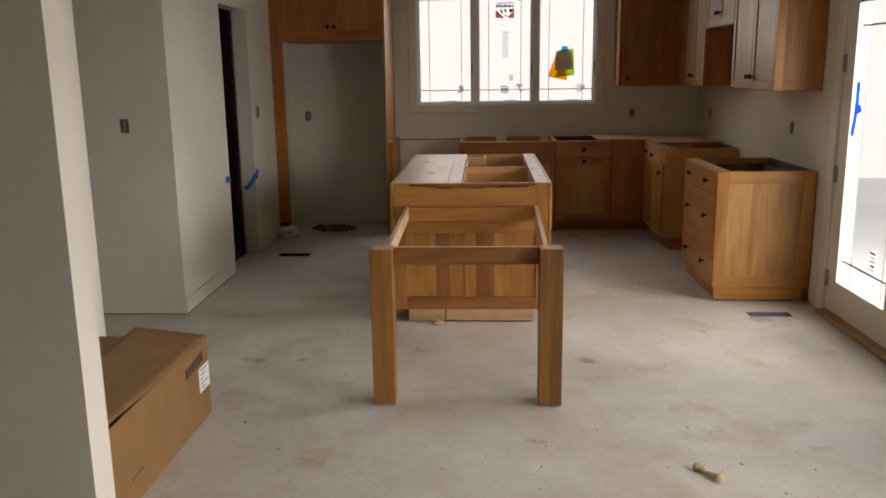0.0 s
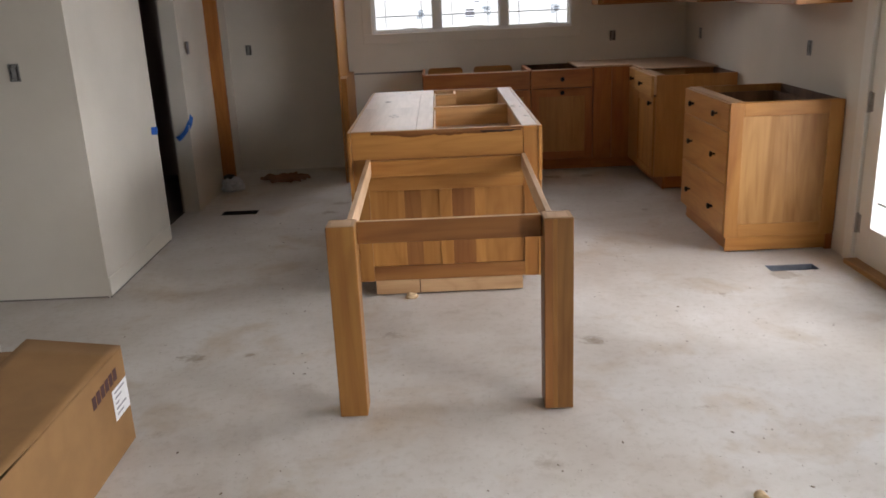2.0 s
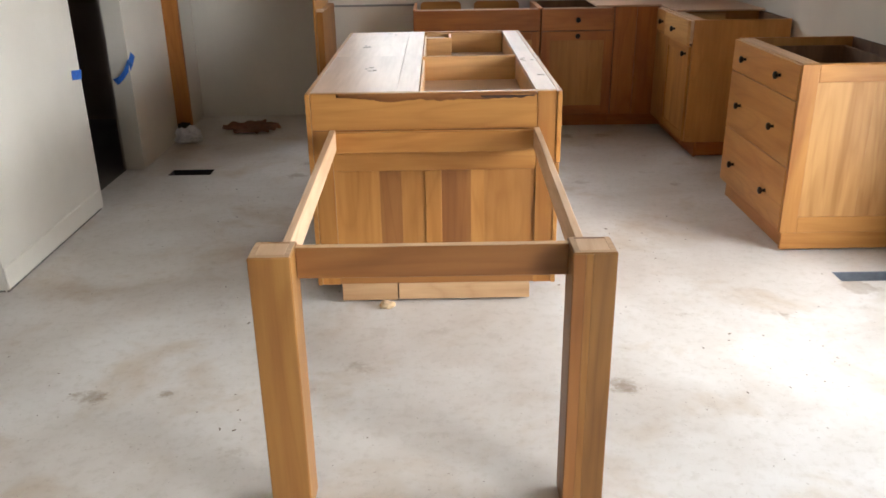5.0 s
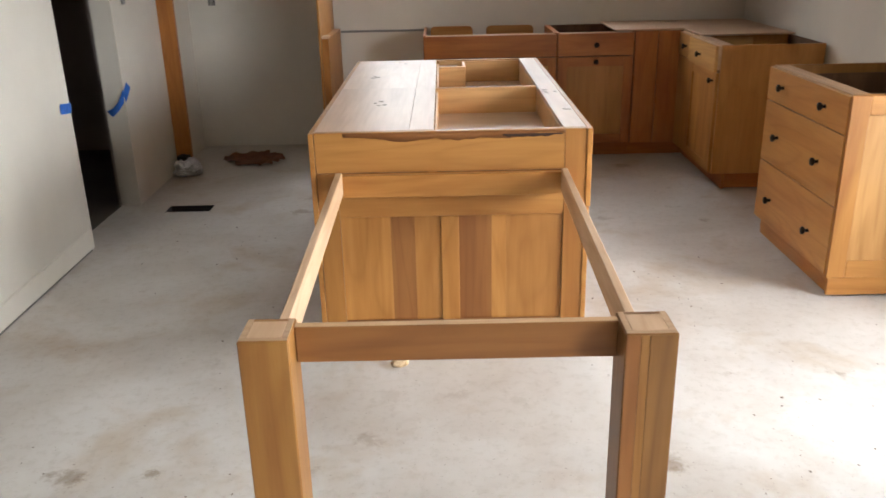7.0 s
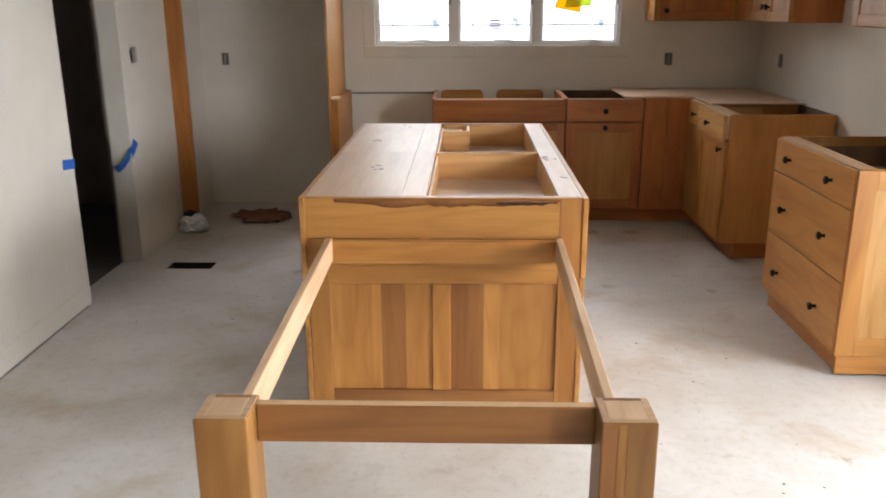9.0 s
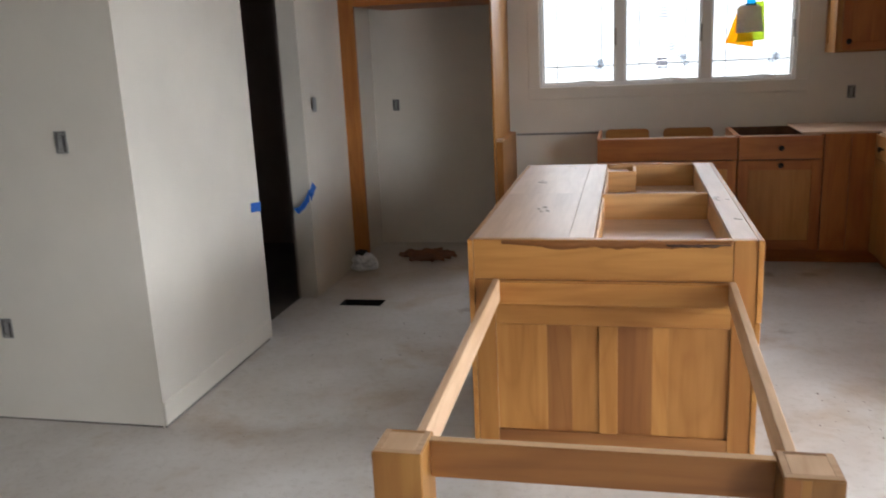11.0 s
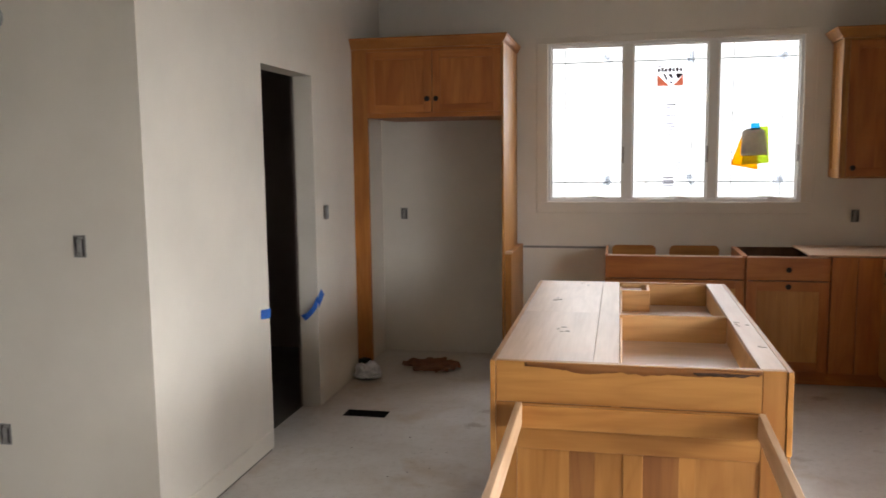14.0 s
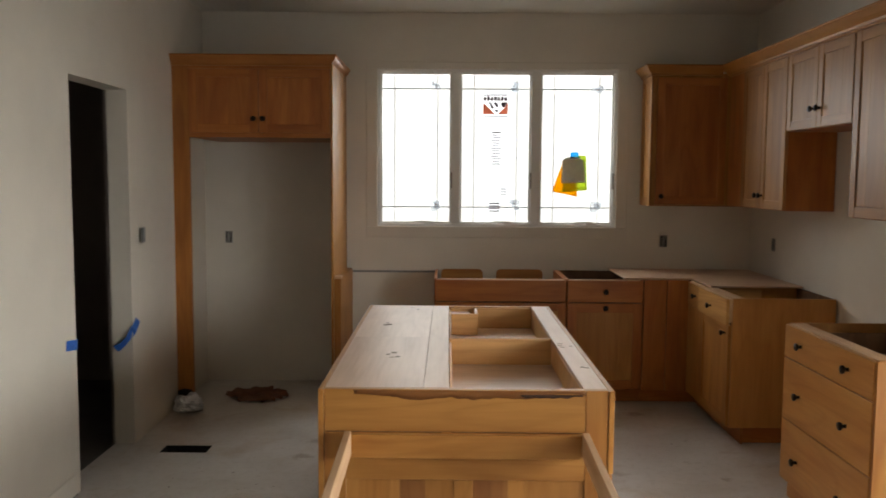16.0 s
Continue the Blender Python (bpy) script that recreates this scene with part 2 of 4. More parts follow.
cardboard_in = plain("inner_cardboard", (0.22, 0.125, 0.05), 0.85, amount=0.07, scale=9.0)
paper_white = plain("white_paper", (0.75, 0.75, 0.76), 0.7, amount=0.04)
ink = plain("dark_ink", (0.03, 0.028, 0.03), 0.7)
maroon_ink = plain("maroon_print", (0.060, 0.022, 0.024), 0.75)
ink_grey = plain("grey_ink", (0.30, 0.30, 0.32), 0.7)
rust_paper = plain("rust_brown_paper", (0.17, 0.066, 0.028), 0.85, amount=0.2, scale=14.0)
grey_plastic = plain("crumpled_grey_plastic", (0.60, 0.61, 0.64), 0.45, amount=0.15, scale=25.0)
threshold_mat = wood("oak_threshold", (0.42, 0.27, 0.13), (0.30, 0.18, 0.08), 1, rough=0.6)
scrap_wood = plain("splintered_pine", (0.55, 0.40, 0.24), 0.8, amount=0.2)
dirt = plain("floor_dirt", (0.17, 0.13, 0.095), 0.9, amount=0.4, scale=90.0)
charred = plain("dark_brown_tear", (0.050, 0.020, 0.010), 0.8, amount=0.3)
scuff = plain("brown_scuff", (0.36, 0.27, 0.21), 0.8, amount=0.2)
grille_mat = plain("window_grille_bar", (0.50, 0.51, 0.53), 0.5)
# dark tone for the shadow line in the gap below the drywall
gap_shadow = plain("gap_shadow_strip", (0.22, 0.20, 0.18), 0.9)
lawn = plain("pale_ground", (0.86, 0.86, 0.85), 0.9, amount=0.05, scale=0.6)


def thin_glass():
    m = bpy.data.materials.new("window_glass")
    m.use_nodes = True
    n, l = m.node_tree.nodes, m.node_tree.links
    n.clear()
    o, mx = n.new("ShaderNodeOutputMaterial"), n.new("ShaderNodeMixShader")
    tr, gl = n.new("ShaderNodeBsdfTransparent"), n.new("ShaderNodeBsdfGlossy")
    tr.inputs[0].default_value = (0.96, 0.97, 0.97, 1)
    gl.inputs["Roughness"].default_value = 0.02
    mx.inputs[0].default_value = 0.05
    l.new(tr.outputs[0], mx.inputs[1])
    l.new(gl.outputs[0], mx.inputs[2])
    l.new(mx.outputs[0], o.inputs[0])
    return m


glass = thin_glass()


def white_haze():
    """Bright overcast distance."""
    m = bpy.data.materials.new("overcast_haze")
    m.use_nodes = True
    n, l = m.node_tree.nodes, m.node_tree.links
    n.clear()
    o, e = n.new("ShaderNodeOutputMaterial"), n.new("ShaderNodeEmission")
    e.inputs[0].default_value, e.inputs[1].default_value = (0.95, 0.97, 1.0, 1), 2.6
    l.new(e.outputs[0], o.inputs[0])
    return m


haze = white_haze()


def see_through(name, colour, clear, glow=0.6):
    """Thin paper or film on glass: partly clear, partly letting light through its fibres."""
    m = bpy.data.materials.new(name)
    m.use_nodes = True
    n, l = m.node_tree.nodes, m.node_tree.links
    n.clear()
    o = n.new("ShaderNodeOutputMaterial")
    d, tl, tr = n.new("ShaderNodeBsdfDiffuse"), n.new("ShaderNodeBsdfTranslucent"), n.new("ShaderNodeBsdfTransparent")
    co = n.new("ShaderNodeTexCoord")
    t = node(n, "ShaderNodeTexNoise", Scale=30.0, Detail=3.0)
    l.new(co.outputs["Object"], t.inputs["Vector"])
    r = ramp(n, [(0.3, tuple(c * 0.9 for c in colour)), (0.7, colour)])
    l.new(t.outputs[0], r.inputs[0])
    l.new(r.outputs[0], d.inputs[0])
    l.new(r.outputs[0], tl.inputs[0])
    tr.inputs[0].default_value = (*(min(1, c * 1.15) for c in colour), 1)
    a, b = n.new("ShaderNodeMixShader"), n.new("ShaderNodeMixShader")
    a.inputs[0].default_value, b.inputs[0].default_value = glow, clear
    l.new(d.outputs[0], a.inputs[1])
    l.new(tl.outputs[0], a.inputs[2])
    l.new(a.outputs[0], b.inputs[1])
    l.new(tr.outputs[0], b.inputs[2])
    l.new(b.outputs[0], o.inputs[0])
    return m


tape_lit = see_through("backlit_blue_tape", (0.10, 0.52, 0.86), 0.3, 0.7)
patio_tape = see_through("lit_blue_painters_tape", (0.04, 0.30, 0.80), 0.2, 0.6)
film_grey = see_through("clear_corner_film", (0.72, 0.74, 0.76), 0.75)
film_white = see_through("white_label_film", (0.86, 0.86, 0.88), 0.9)
film_ink = see_through("grey_label_print", (0.50, 0.50, 0.53), 0.6)
film_dark = see_through("dark_label_print", (0.12, 0.11, 0.12), 0.15)
film_orange = see_through("orange_red_sticker_film", (0.56, 0.27, 0.19), 0.25)
orange_sheet = see_through("orange_sheet", (0.86, 0.52, 0.03), 0.30, 0.6)
green_sheet = see_through("lime_green_sheet", (0.56, 0.66, 0.14), 0.35, 0.6)
grey_sheet = see_through("grey_sheet", (0.82, 0.82, 0.78), 0.0, 0.22)


# ---- building blocks ----
def root_of(ob):
    while ob.parent:
        ob = ob.parent
    return ob


def thing(name, at, label, category, group=""):
    """An Empty at a thing's base."""
    ob = new(name)
    ob.location = at
    ob.empty_display_size = 0.1
    return tagged(ob, label, category, group)


def part(name, bm, mat, parent=None, label=""):
    """Links a bmesh in world metres as one mesh object under a thing or a part."""
    if parent is not None:
        bmesh.ops.translate(bm, verts=bm.verts, vec=-Vector(root_of(parent).location))
    bmesh.ops.recalc_face_normals(bm, faces=bm.faces)
    me = bpy.data.meshes.new(name)
    bm.to_mesh(me)
    bm.free()
    me.materials.append(mat)
    ob = new(name, me)
    ob.parent = parent
    if label:
        tagged(ob, label)
    return ob


def add_box(bm, x0, x1, y0, y1, z0, z1, bev=0.0):
    m = Matrix.LocRotScale(((x0 + x1) / 2, (y0 + y1) / 2, (z0 + z1) / 2), None, (abs(x1 - x0), abs(y1 - y0), abs(z1 - z0)))
    made = bmesh.ops.create_cube(bm, size=1, matrix=m)["verts"]
    if bev:
        edges = {e for v in made for e in v.link_edges}
        bmesh.ops.bevel(bm, geom=list(edges), offset=bev, segments=1, affect="EDGES", profile=0.5)


def slab(name, x0, x1, y0, y1, z0, z1, mat, parent=None, label="", bev=0.002):
    bm = bmesh.new()
    add_box(bm, x0, x1, y0, y1, z0, z1, bev)
    return part(name, bm, mat, parent, label)


def slabs(name, rows, mat, parent=None, label="", bev=0.002):
    return [slab(name, *row, mat, parent, label, bev) for row in rows]


def boxes(name, rows, mat, parent=None, label="", bev=0.002):
    bm = bmesh.new()
    for row in rows:
        add_box(bm, *row, bev)
    return part(name, bm, mat, parent, label)


def facing(face, plane, u0, u1, z0, z1, d0, d1):
    """Box limits on an upright face: 's' looks to -y, 'w' to -x, 'e' to +x; d runs outwards from the plane."""
    if face == "s":
        return (u0, u1, plane - d1, plane - d0, z0, z1)
    if face == "w":
        return (plane - d1, plane - d0, u0, u1, z0, z1)
    return (plane + d0, plane + d1, u0, u1, z0, z1)


def pierced_mesh(axis, at, thick, u0, u1, v0, v1, holes):
    """A wall, floor or ceiling with openings right through it; axis is its normal, holes are (u0, u1, v0, v1)."""
    us = sorted({u0, u1, *(h[0] for h in holes), *(h[1] for h in holes)})
    vs = sorted({v0, v1, *(h[2] for h in holes), *(h[3] for h in holes)})
    bm = bmesh.new()
    grid = {}

    def corner(i, j):
        if (i, j) not in grid:
            u, v = us[i], vs[j]
            grid[i, j] = bm.verts.new({"x": (at, u, v), "y": (u, at, v), "z": (u, v, at)}[axis])
        return grid[i, j]

    for i in range(len(us) - 1):
        for j in range(len(vs) - 1):
            cu, cv = (us[i] + us[i + 1]) / 2, (vs[j] + vs[j + 1]) / 2
            if not any(a < cu < b and c < cv < d for a, b, c, d in holes):
                bm.faces.new([corner(i, j), corner(i + 1, j), corner(i + 1, j + 1), corner(i, j + 1)])
    made = bmesh.ops.extrude_face_region(bm, geom=bm.faces[:])["geom"]
    step = {"x": (thick, 0, 0), "y": (0, thick, 0), "z": (0, 0, thick)}[axis]
    bmesh.ops.translate(bm, verts=[g for g in made if isinstance(g, bmesh.types.BMVert)], vec=step)
    return bm


def pierced(name, axis, at, thick, u0, u1, v0, v1, holes, mat):
    return tagged(part(name, pierced_mesh(axis, at, thick, u0, u1, v0, v1, holes), mat), kind="structure")


def ring(name, axis, at, thick, u0, u1, v0, v1, w, mat, parent, label=""):
    """A rectangular frame of width w in one piece."""
    return part(name, pierced_mesh(axis, at, thick, u0, u1, v0, v1, [(u0 + w, u1 - w, v0 + w, v1 - w)]), mat, parent, label)


def lathe(bm, profile, m, steps=14):
    """Turns (radius, height) pairs round the z axis of m."""
    rings = []
    for r, h in profile:
        rings.append([bm.verts.new(m @ Vector((r * math.cos(a), r * math.sin(a), h))) for a in [2 * math.pi * k / steps for k in range(steps)]])
    for a, b in zip(rings, rings[1:]):
        for k in range(steps):
            bm.faces.new([a[k], a[(k + 1) % steps], b[(k + 1) % steps], b[k]])
    bm.faces.new(rings[0][::-1])
    bm.faces.new(rings[-1])


def knob(parent, face, plane, u, z):
    """A small dark cabinet knob standing off a face."""
    turn = {"s": Matrix.Rotation(radians(90), 4, "X"), "w": Matrix.Rotation(radians(-90), 4, "Y")}[face]
    at = Vector((u, plane, z)) if face == "s" else Vector((plane, u, z))
    bm = bmesh.new()
    lathe(bm, [(0.009, 0.0), (0.007, 0.004), (0.0062, 0.013), (0.015, 0.018), (0.0185, 0.023), (0.017, 0.030), (0.007, 0.034)], Matrix.Translation(at) @ turn)
    ob = part("knob", bm, bronze, parent, "small dark bronze knob")
    for poly in ob.data.polygons:
        poly.use_smooth = True
    return ob


def staves(parent, face, plane, u0, u1, z0, z1, cuts, d0=-0.012, d1=-0.006, mat=None, dark=()):
    """The glued boards of a recessed panel, each of its own colour."""
    at = [u0, *cuts, u1]
    for k, (a, b) in enumerate(zip(at, at[1:])):
        slab("board", *facing(face, plane, a, b, z0, z1, d0, d1), heart_z if k in dark else mat or board_z, parent, bev=0.0006)


def panel_door(parent, face, plane, u0, u1, z0, z1, cuts=(), knob_at=None, stile=0.055, thick=0.019, name="door", mats=None, dark=()):
    """A framed door: two stiles, two rails and a recessed panel of boards."""
    up, across, boards = mats or (wood_z, wood_x if face == "s" else wood_y, board_z)
    door = slab(name, *facing(face, plane, u0 + 0.004, u1 - 0.004, z0 + 0.004, z1 - 0.004, 0, 0.004), up, parent)
    for a, b in ((u0, u0 + stile), (u1 - stile, u1)):
        slab("stile", *facing(face, plane, a, b, z0, z1, 0.0002, thick), up, door)
    for a, b in ((z0, z0 + stile), (z1 - stile, z1)):
        slab("rail", *facing(face, plane, u0 + stile, u1 - stile, a, b, 0.0005, thick - 0.0008), across, door)
    staves(door, face, plane, u0 + stile - 0.004, u1 - stile + 0.004, z0 + stile - 0.004, z1 - stile + 0.004, cuts, 0.0035, thick - 0.007, boards, dark)
    if knob_at:
        knob(door, face, (plane - thick), *knob_at)
    return door


def drawer_front(parent, face, plane, u0, u1, z0, z1, knobs, mat, thick=0.019):
    ob = slab("drawer_front", *facing(face, plane, u0, u1, z0, z1, 0, thick), mat, parent, bev=0.0008)
    for u, z in knobs:
        knob(ob, face, plane - thick, u, z)
    return ob


def sheet(name, fn, nu, nv, mat, parent=None, label="", thick=0.003):
    """A bent sheet with thickness, from fn(u, v) over the unit square."""
    bm = bmesh.new()
    g = [[bm.verts.new(fn(i / nu, j / nv)) for j in range(nv + 1)] for i in range(nu + 1)]
    for i in range(nu):
        for j in range(nv):
            bm.faces.new([g[i][j], g[i + 1][j], g[i + 1][j + 1], g[i][j + 1]])
    bm.normal_update()
    bmesh.ops.solidify(bm, geom=bm.faces[:], thickness=thick)
    ob = part(name, bm, mat, parent, label)
    for poly in ob.data.polygons:
        poly.use_smooth = True
    return ob


# ---- large structure ----
T = 0.13
DOOR_Y0, DOOR_Y1, DOOR_H = 6.31, 7.06, 2.065
WIN = (-0.215, 1.60, 1.207, 2.395)
PATIO = (3.36, 5.22, 0.02, 2.06)
# opening out of view, added to let more light reach the walls
UNSEEN_DOORS = (0.55, 2.65, 0.04, 2.06)
vent_west, vent_east = (-1.32, -1.05, 6.905, 7.035), (2.15, 2.42, 5.12, 5.225)
tagged(pierced("floor", "z", 0.0, -0.05, -4.2, EAST, -3.2, NORTH, [vent_west, vent_east, (-4.2, WEST - T, HALL + T, NORTH)], floor_mat), "pale dusty subfloor with smears and scuffs")
tagged(pierced("pantry_floor", "z", 0.0, -0.05, -3.2, WEST - T, HALL + T, NORTH, [], pantry_shade_floor), "pantry floor with its unlit darkness put in the colour")

tagged(pierced("ceiling", "z", CEIL, 0.1, -4.2, EAST + 0.15, -3.2, NORTH + 0.15, [], ceiling_paint), "flat white ceiling")
tagged(pierced("wall_north", "y", NORTH, 0.15, -3.2, EAST + 0.15, -0.05, CEIL, [WIN], wall_paint), "pale primed drywall with a window opening")
tagged(pierced("wall_east", "x", EAST, 0.15, -3.2, NORTH, -0.05, CEIL, [PATIO, UNSEEN_DOORS], wall_paint), "pale primed drywall with a patio door opening")
west_wall = tagged(pierced("wall_west", "x", WEST, -T, HALL, NORTH, 0.0, CEIL, [(DOOR_Y0, DOOR_Y1, 0.0, DOOR_H)], wall_paint), "pale primed drywall with a narrow pantry doorway")
LEANING = [west_wall]
tagged(pierced("wall_hall", "y", HALL, T, -4.2, WEST - T + 0.010, 0.0, CEIL, [], wall_paint), "warm pale drywall of a hallway")
tagged(pierced("wall_dining", "x", WEST, -T, 2.415, 4.03, 0.0, CEIL, [], wall_paint), "white drywall beside the hallway")
tagged(pierced("wall_hall_south", "y", 4.03, -T, -4.2, WEST - T, 0.0, CEIL, [], wall_paint), "pale hallway drywall")
tagged(pierced("wall_stub", "y", 2.29, 0.125, -4.2, -0.733, 0.0, CEIL, [], wall_paint), "grey-white drywall stub with a square end")
tagged(pierced("wall_end", "x", -4.2, -0.1, -3.2, HALL + T, 0.0, CEIL, [], wall_paint), "plain drywall")
tagged(pierced("wall_south", "y", -3.2, -0.1, -4.2, EAST, 0.0, CEIL, [], wall_paint), "plain drywall")
# closed pantry, its dimness painted into these surfaces
tagged(pierced("wall_pantry_west", "x", -3.2, -0.1, HALL + T, NORTH, -0.05, CEIL, [], pantry_shade), "pantry enclosure with its darkness painted on")
tagged(slab("wall_pantry_north", -3.2, WEST - T, NORTH - 0.05, NORTH - 0.005, 0, CEIL, pantry_shade, bev=0), "pantry enclosure with its darkness painted on", kind="structure")
tagged(slab("wall_pantry_south", -3.2, WEST - T, HALL + T + 0.005, HALL + T + 0.05, 0, CEIL, pantry_shade, bev=0), "pantry enclosure with its darkness painted on", kind="structure")
tagged(slab("wall_pantry_ceiling", -3.2, WEST - T, HALL + T + 0.05, NORTH - 0.05, CEIL - 0.05, CEIL - 0.005, pantry_shade, bev=0), "pantry enclosure with its darkness painted on", kind="structure")
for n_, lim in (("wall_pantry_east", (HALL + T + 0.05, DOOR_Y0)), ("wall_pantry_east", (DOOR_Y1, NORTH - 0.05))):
    tagged(slab(n_, WEST - T - 0.02, WEST - T - 0.003, lim[0], lim[1], 0, CEIL - 0.05, pantry_shade, bev=0), "pantry enclosure with its darkness painted on", kind="structure")
LEANING.append(tagged(slab("baseboard", WEST, WEST + 0.011, HALL - 0.002, DOOR_Y0 - 0.05, 0.0085, 0.115, wall_paint, bev=0.005), "low painted board along the foot of the drywall", kind="structure"))
# thin proud strip, coloured as the shade in the gap
LEANING.append(tagged(slab("gap_shade_strip", WEST, WEST + 0.008, HALL - 0.003, DOOR_Y0 - 0.05, 0.0, 0.008, gap_shadow, bev=0), "dark strip painted for the shaded gap under the drywall", kind="structure"))
for ob in LEANING:  # this wall runs slightly out of square
    for v in ob.data.vertices:
        v.co.x += 0.010 - 0.0125 * (v.co.y - HALL)
tagged(slab("gap_shade_strip", -4.2, WEST, HALL - 0.003, HALL, 0.0, 0.008, gap_shadow, bev=0), "dark strip painted for the shaded gap under the drywall", kind="structure")
tagged(slab("backdrop", -14, 16, 15.0, 15.1, -0.4, 5.0, haze, bev=0), "white overcast haze outside the kitchen window", kind="structure")
tagged(slab("backdrop", 9.0, 9.1, -14, 14.9, -0.4, 5.0, haze, bev=0), "white overcast haze outside the patio door", kind="structure")
tagged(slab("ground", -60, 60, -60, 60, -0.45, -0.4, lawn, bev=0), "pale ground outside", kind="structure")

# ---- kitchen window ----
def kitchen_window():
    x0, x1, z0, z1 = WIN
    win = tagged(new("window_1"), "white triple casement window with grilles and leftover stickers", kind="structure")
    f = 0.022
    ring("window_frame", "y", NORTH + 0.012, 0.098, x0, x1, z0, z1, f, vinyl, win)
    for a, b in ((0.345, 0.413), (0.950, 1.024)):
        slab("mullion", a, b, NORTH + 0.012, NORTH + 0.11, z0 + f, z1 - f, vinyl, win, bev=0.004)
    for a, b in ((x0 + f, 0.345), (0.413, 0.950), (1.024, x1 - f)):
        s = 0.013
        sash = ring("sash", "y", NORTH + 0.04, 0.035, a, b, z0 + f, z1 - f, s, vinyl, win)
        pane = slab("pane", a + s, b - s, NORTH + 0.056, NORTH + 0.060, z0 + f + s, z1 - f - s, glass, sash, bev=0)
        pane.visible_shadow = False
        for z in (2.254, 1.354):
            slab("grille_bar", a + s, b - s, NORTH + 0.062, NORTH + 0.066, z - 0.0045, z + 0.0045, grille_mat, sash, bev=0)
        for x in (a + 0.105, b - 0.105):
            slab("grille_bar", x - 0.003, x + 0.003, NORTH + 0.062, NORTH + 0.066, z0 + f + s, z1 - f - s, grille_mat, sash, bev=0)
        for z in (2.27, 1.37):
            bm = bmesh.new()
            r = random.Random(int(a * 100) + int(z * 10))
            for k in range(5):
                cx, cz, w = b - 0.115 + r.uniform(-0.03, 0.02), z + r.uniform(-0.03, 0.03), r.uniform(0.012, 0.028)
                add_box(bm, cx - w, cx + w, NORTH + 0.050 - k * 0.0008, NORTH + 0.0515 - k * 0.0008, cz - w * 0.8, cz + w * 0.8)
            part("corner_sticker", bm, film_grey, sash, "grey corner sticker on the glass")
        bm = bmesh.new()
        add_box(bm, b - 0.20, b - 0.12, NORTH + 0.005, NORTH + 0.032, z0 + f, z0 + f + 0.016, 0.004)
        add_box(bm, b - 0.28, b - 0.15, NORTH - 0.004, NORTH + 0.010, z0 + f + 0.012, z0 + f + 0.022, 0.004)
        part("crank_handle", bm, vinyl, win)
        slab("latch", b - 0.006, b + 0.008, NORTH + 0.004, NORTH + 0.03, 1.50, 1.62, nickel, win)
    c = 0.085
    for lim in ((x0 - c, x1 + c, z0 - c, z0), (x0 - c, x1 + c, z1, z1 + 0.05), (x0 - c, x0, z0, z1), (x1, x1 + c, z0, z1)):
        slab("casing", lim[0], lim[1], NORTH - 0.012, NORTH, lim[2], lim[3], wall_paint, win, bev=0.003)
    # leftover maker's sticker and information labels on the middle pane, drawn as plain shapes
    y = NORTH + 0.052
    st = slab("sticker", 0.585, 0.777, y + 0.0015, y + 0.0025, 2.030, 2.222, film_white, win, "orange, white and black sticker on the glass", bev=0)

    def wedge(name, pts, mat):
        bm = bmesh.new()
        front = [bm.verts.new((x, y, z)) for x, z in pts]
        bm.faces.new(front)
        made = bmesh.ops.extrude_face_region(bm, geom=bm.faces[:])["geom"]
        bmesh.ops.translate(bm, verts=[g for g in made if isinstance(g, bmesh.types.BMVert)], vec=(0, 0.001, 0))
        part(name, bm, mat, st)

    wedge("sticker_field", [(0.587, 2.064), (0.676, 2.064), (0.640, 2.100), (0.587, 2.150)], film_orange)
    wedge("sticker_field", [(0.700, 2.064), (0.775, 2.064), (0.775, 2.150), (0.745, 2.110)], film_orange)
    wedge("sticker_mark", [(0.628, 2.152), (0.645, 2.152), (0.668, 2.112), (0.652, 2.104)], film_dark)
    wedge("sticker_mark", [(0.662, 2.152), (0.690, 2.152), (0.704, 2.124), (0.688, 2.116)], film_dark)
    wedge("sticker_mark", [(0.720, 2.152), (0.775, 2.154), (0.742, 2.112), (0.728, 2.124)], film_dark)
    wedge("sticker_mark", [(0.672, 2.096), (0.706, 2.096), (0.690, 2.076)], film_dark)
    for k in range(7):
        slab("sticker_rule", 0.589 + 0.0265 * k, 0.609 + 0.0265 * k, y, y + 0.001, 2.166, 2.192 + 0.006 * (k % 2), film_dark, st, bev=0)
    for z, c in ((2.203, film_ink), (2.213, film_ink), (2.044, film_ink)):
        slab("sticker_rule", 0.590, 0.772, y, y + 0.001, z, z + 0.006, c, st, bev=0)
    la = slab("label", 0.644, 0.734, NORTH + 0.0535, NORTH + 0.0545, 1.661, 1.943, film_white, win, "white printed label on the glass", bev=0)
    for k in range(13):
        z = 1.93 - k * 0.020
        slab("print_line", 0.65 + 0.006 * (k % 3), 0.725 - 0.012 * (k % 2), y, y + 0.001, z - 0.008, z, film_ink if k else film_dark, la, bev=0)
    lb = slab("label", 0.63, 0.73, NORTH + 0.0535, NORTH + 0.0545, 1.32, 1.40, film_white, win, bev=0)
    for k in range(4):
        slab("print_line", 0.64, 0.72, y, y + 0.001, 1.39 - k * 0.02 - 0.011, 1.39 - k * 0.02, film_dark if k == 0 else film_ink, lb, bev=0)
    lc = slab("label", 0.72, 0.78, NORTH + 0.0535, NORTH + 0.0545, 1.43, 1.505, film_white, win, bev=0)
    for k in range(3):
        slab("print_line", 0.725, 0.77, y, y + 0.001, 1.50 - k * 0.022 - 0.009, 1.50 - k * 0.022, film_ink, lc, bev=0)


kitchen_window()


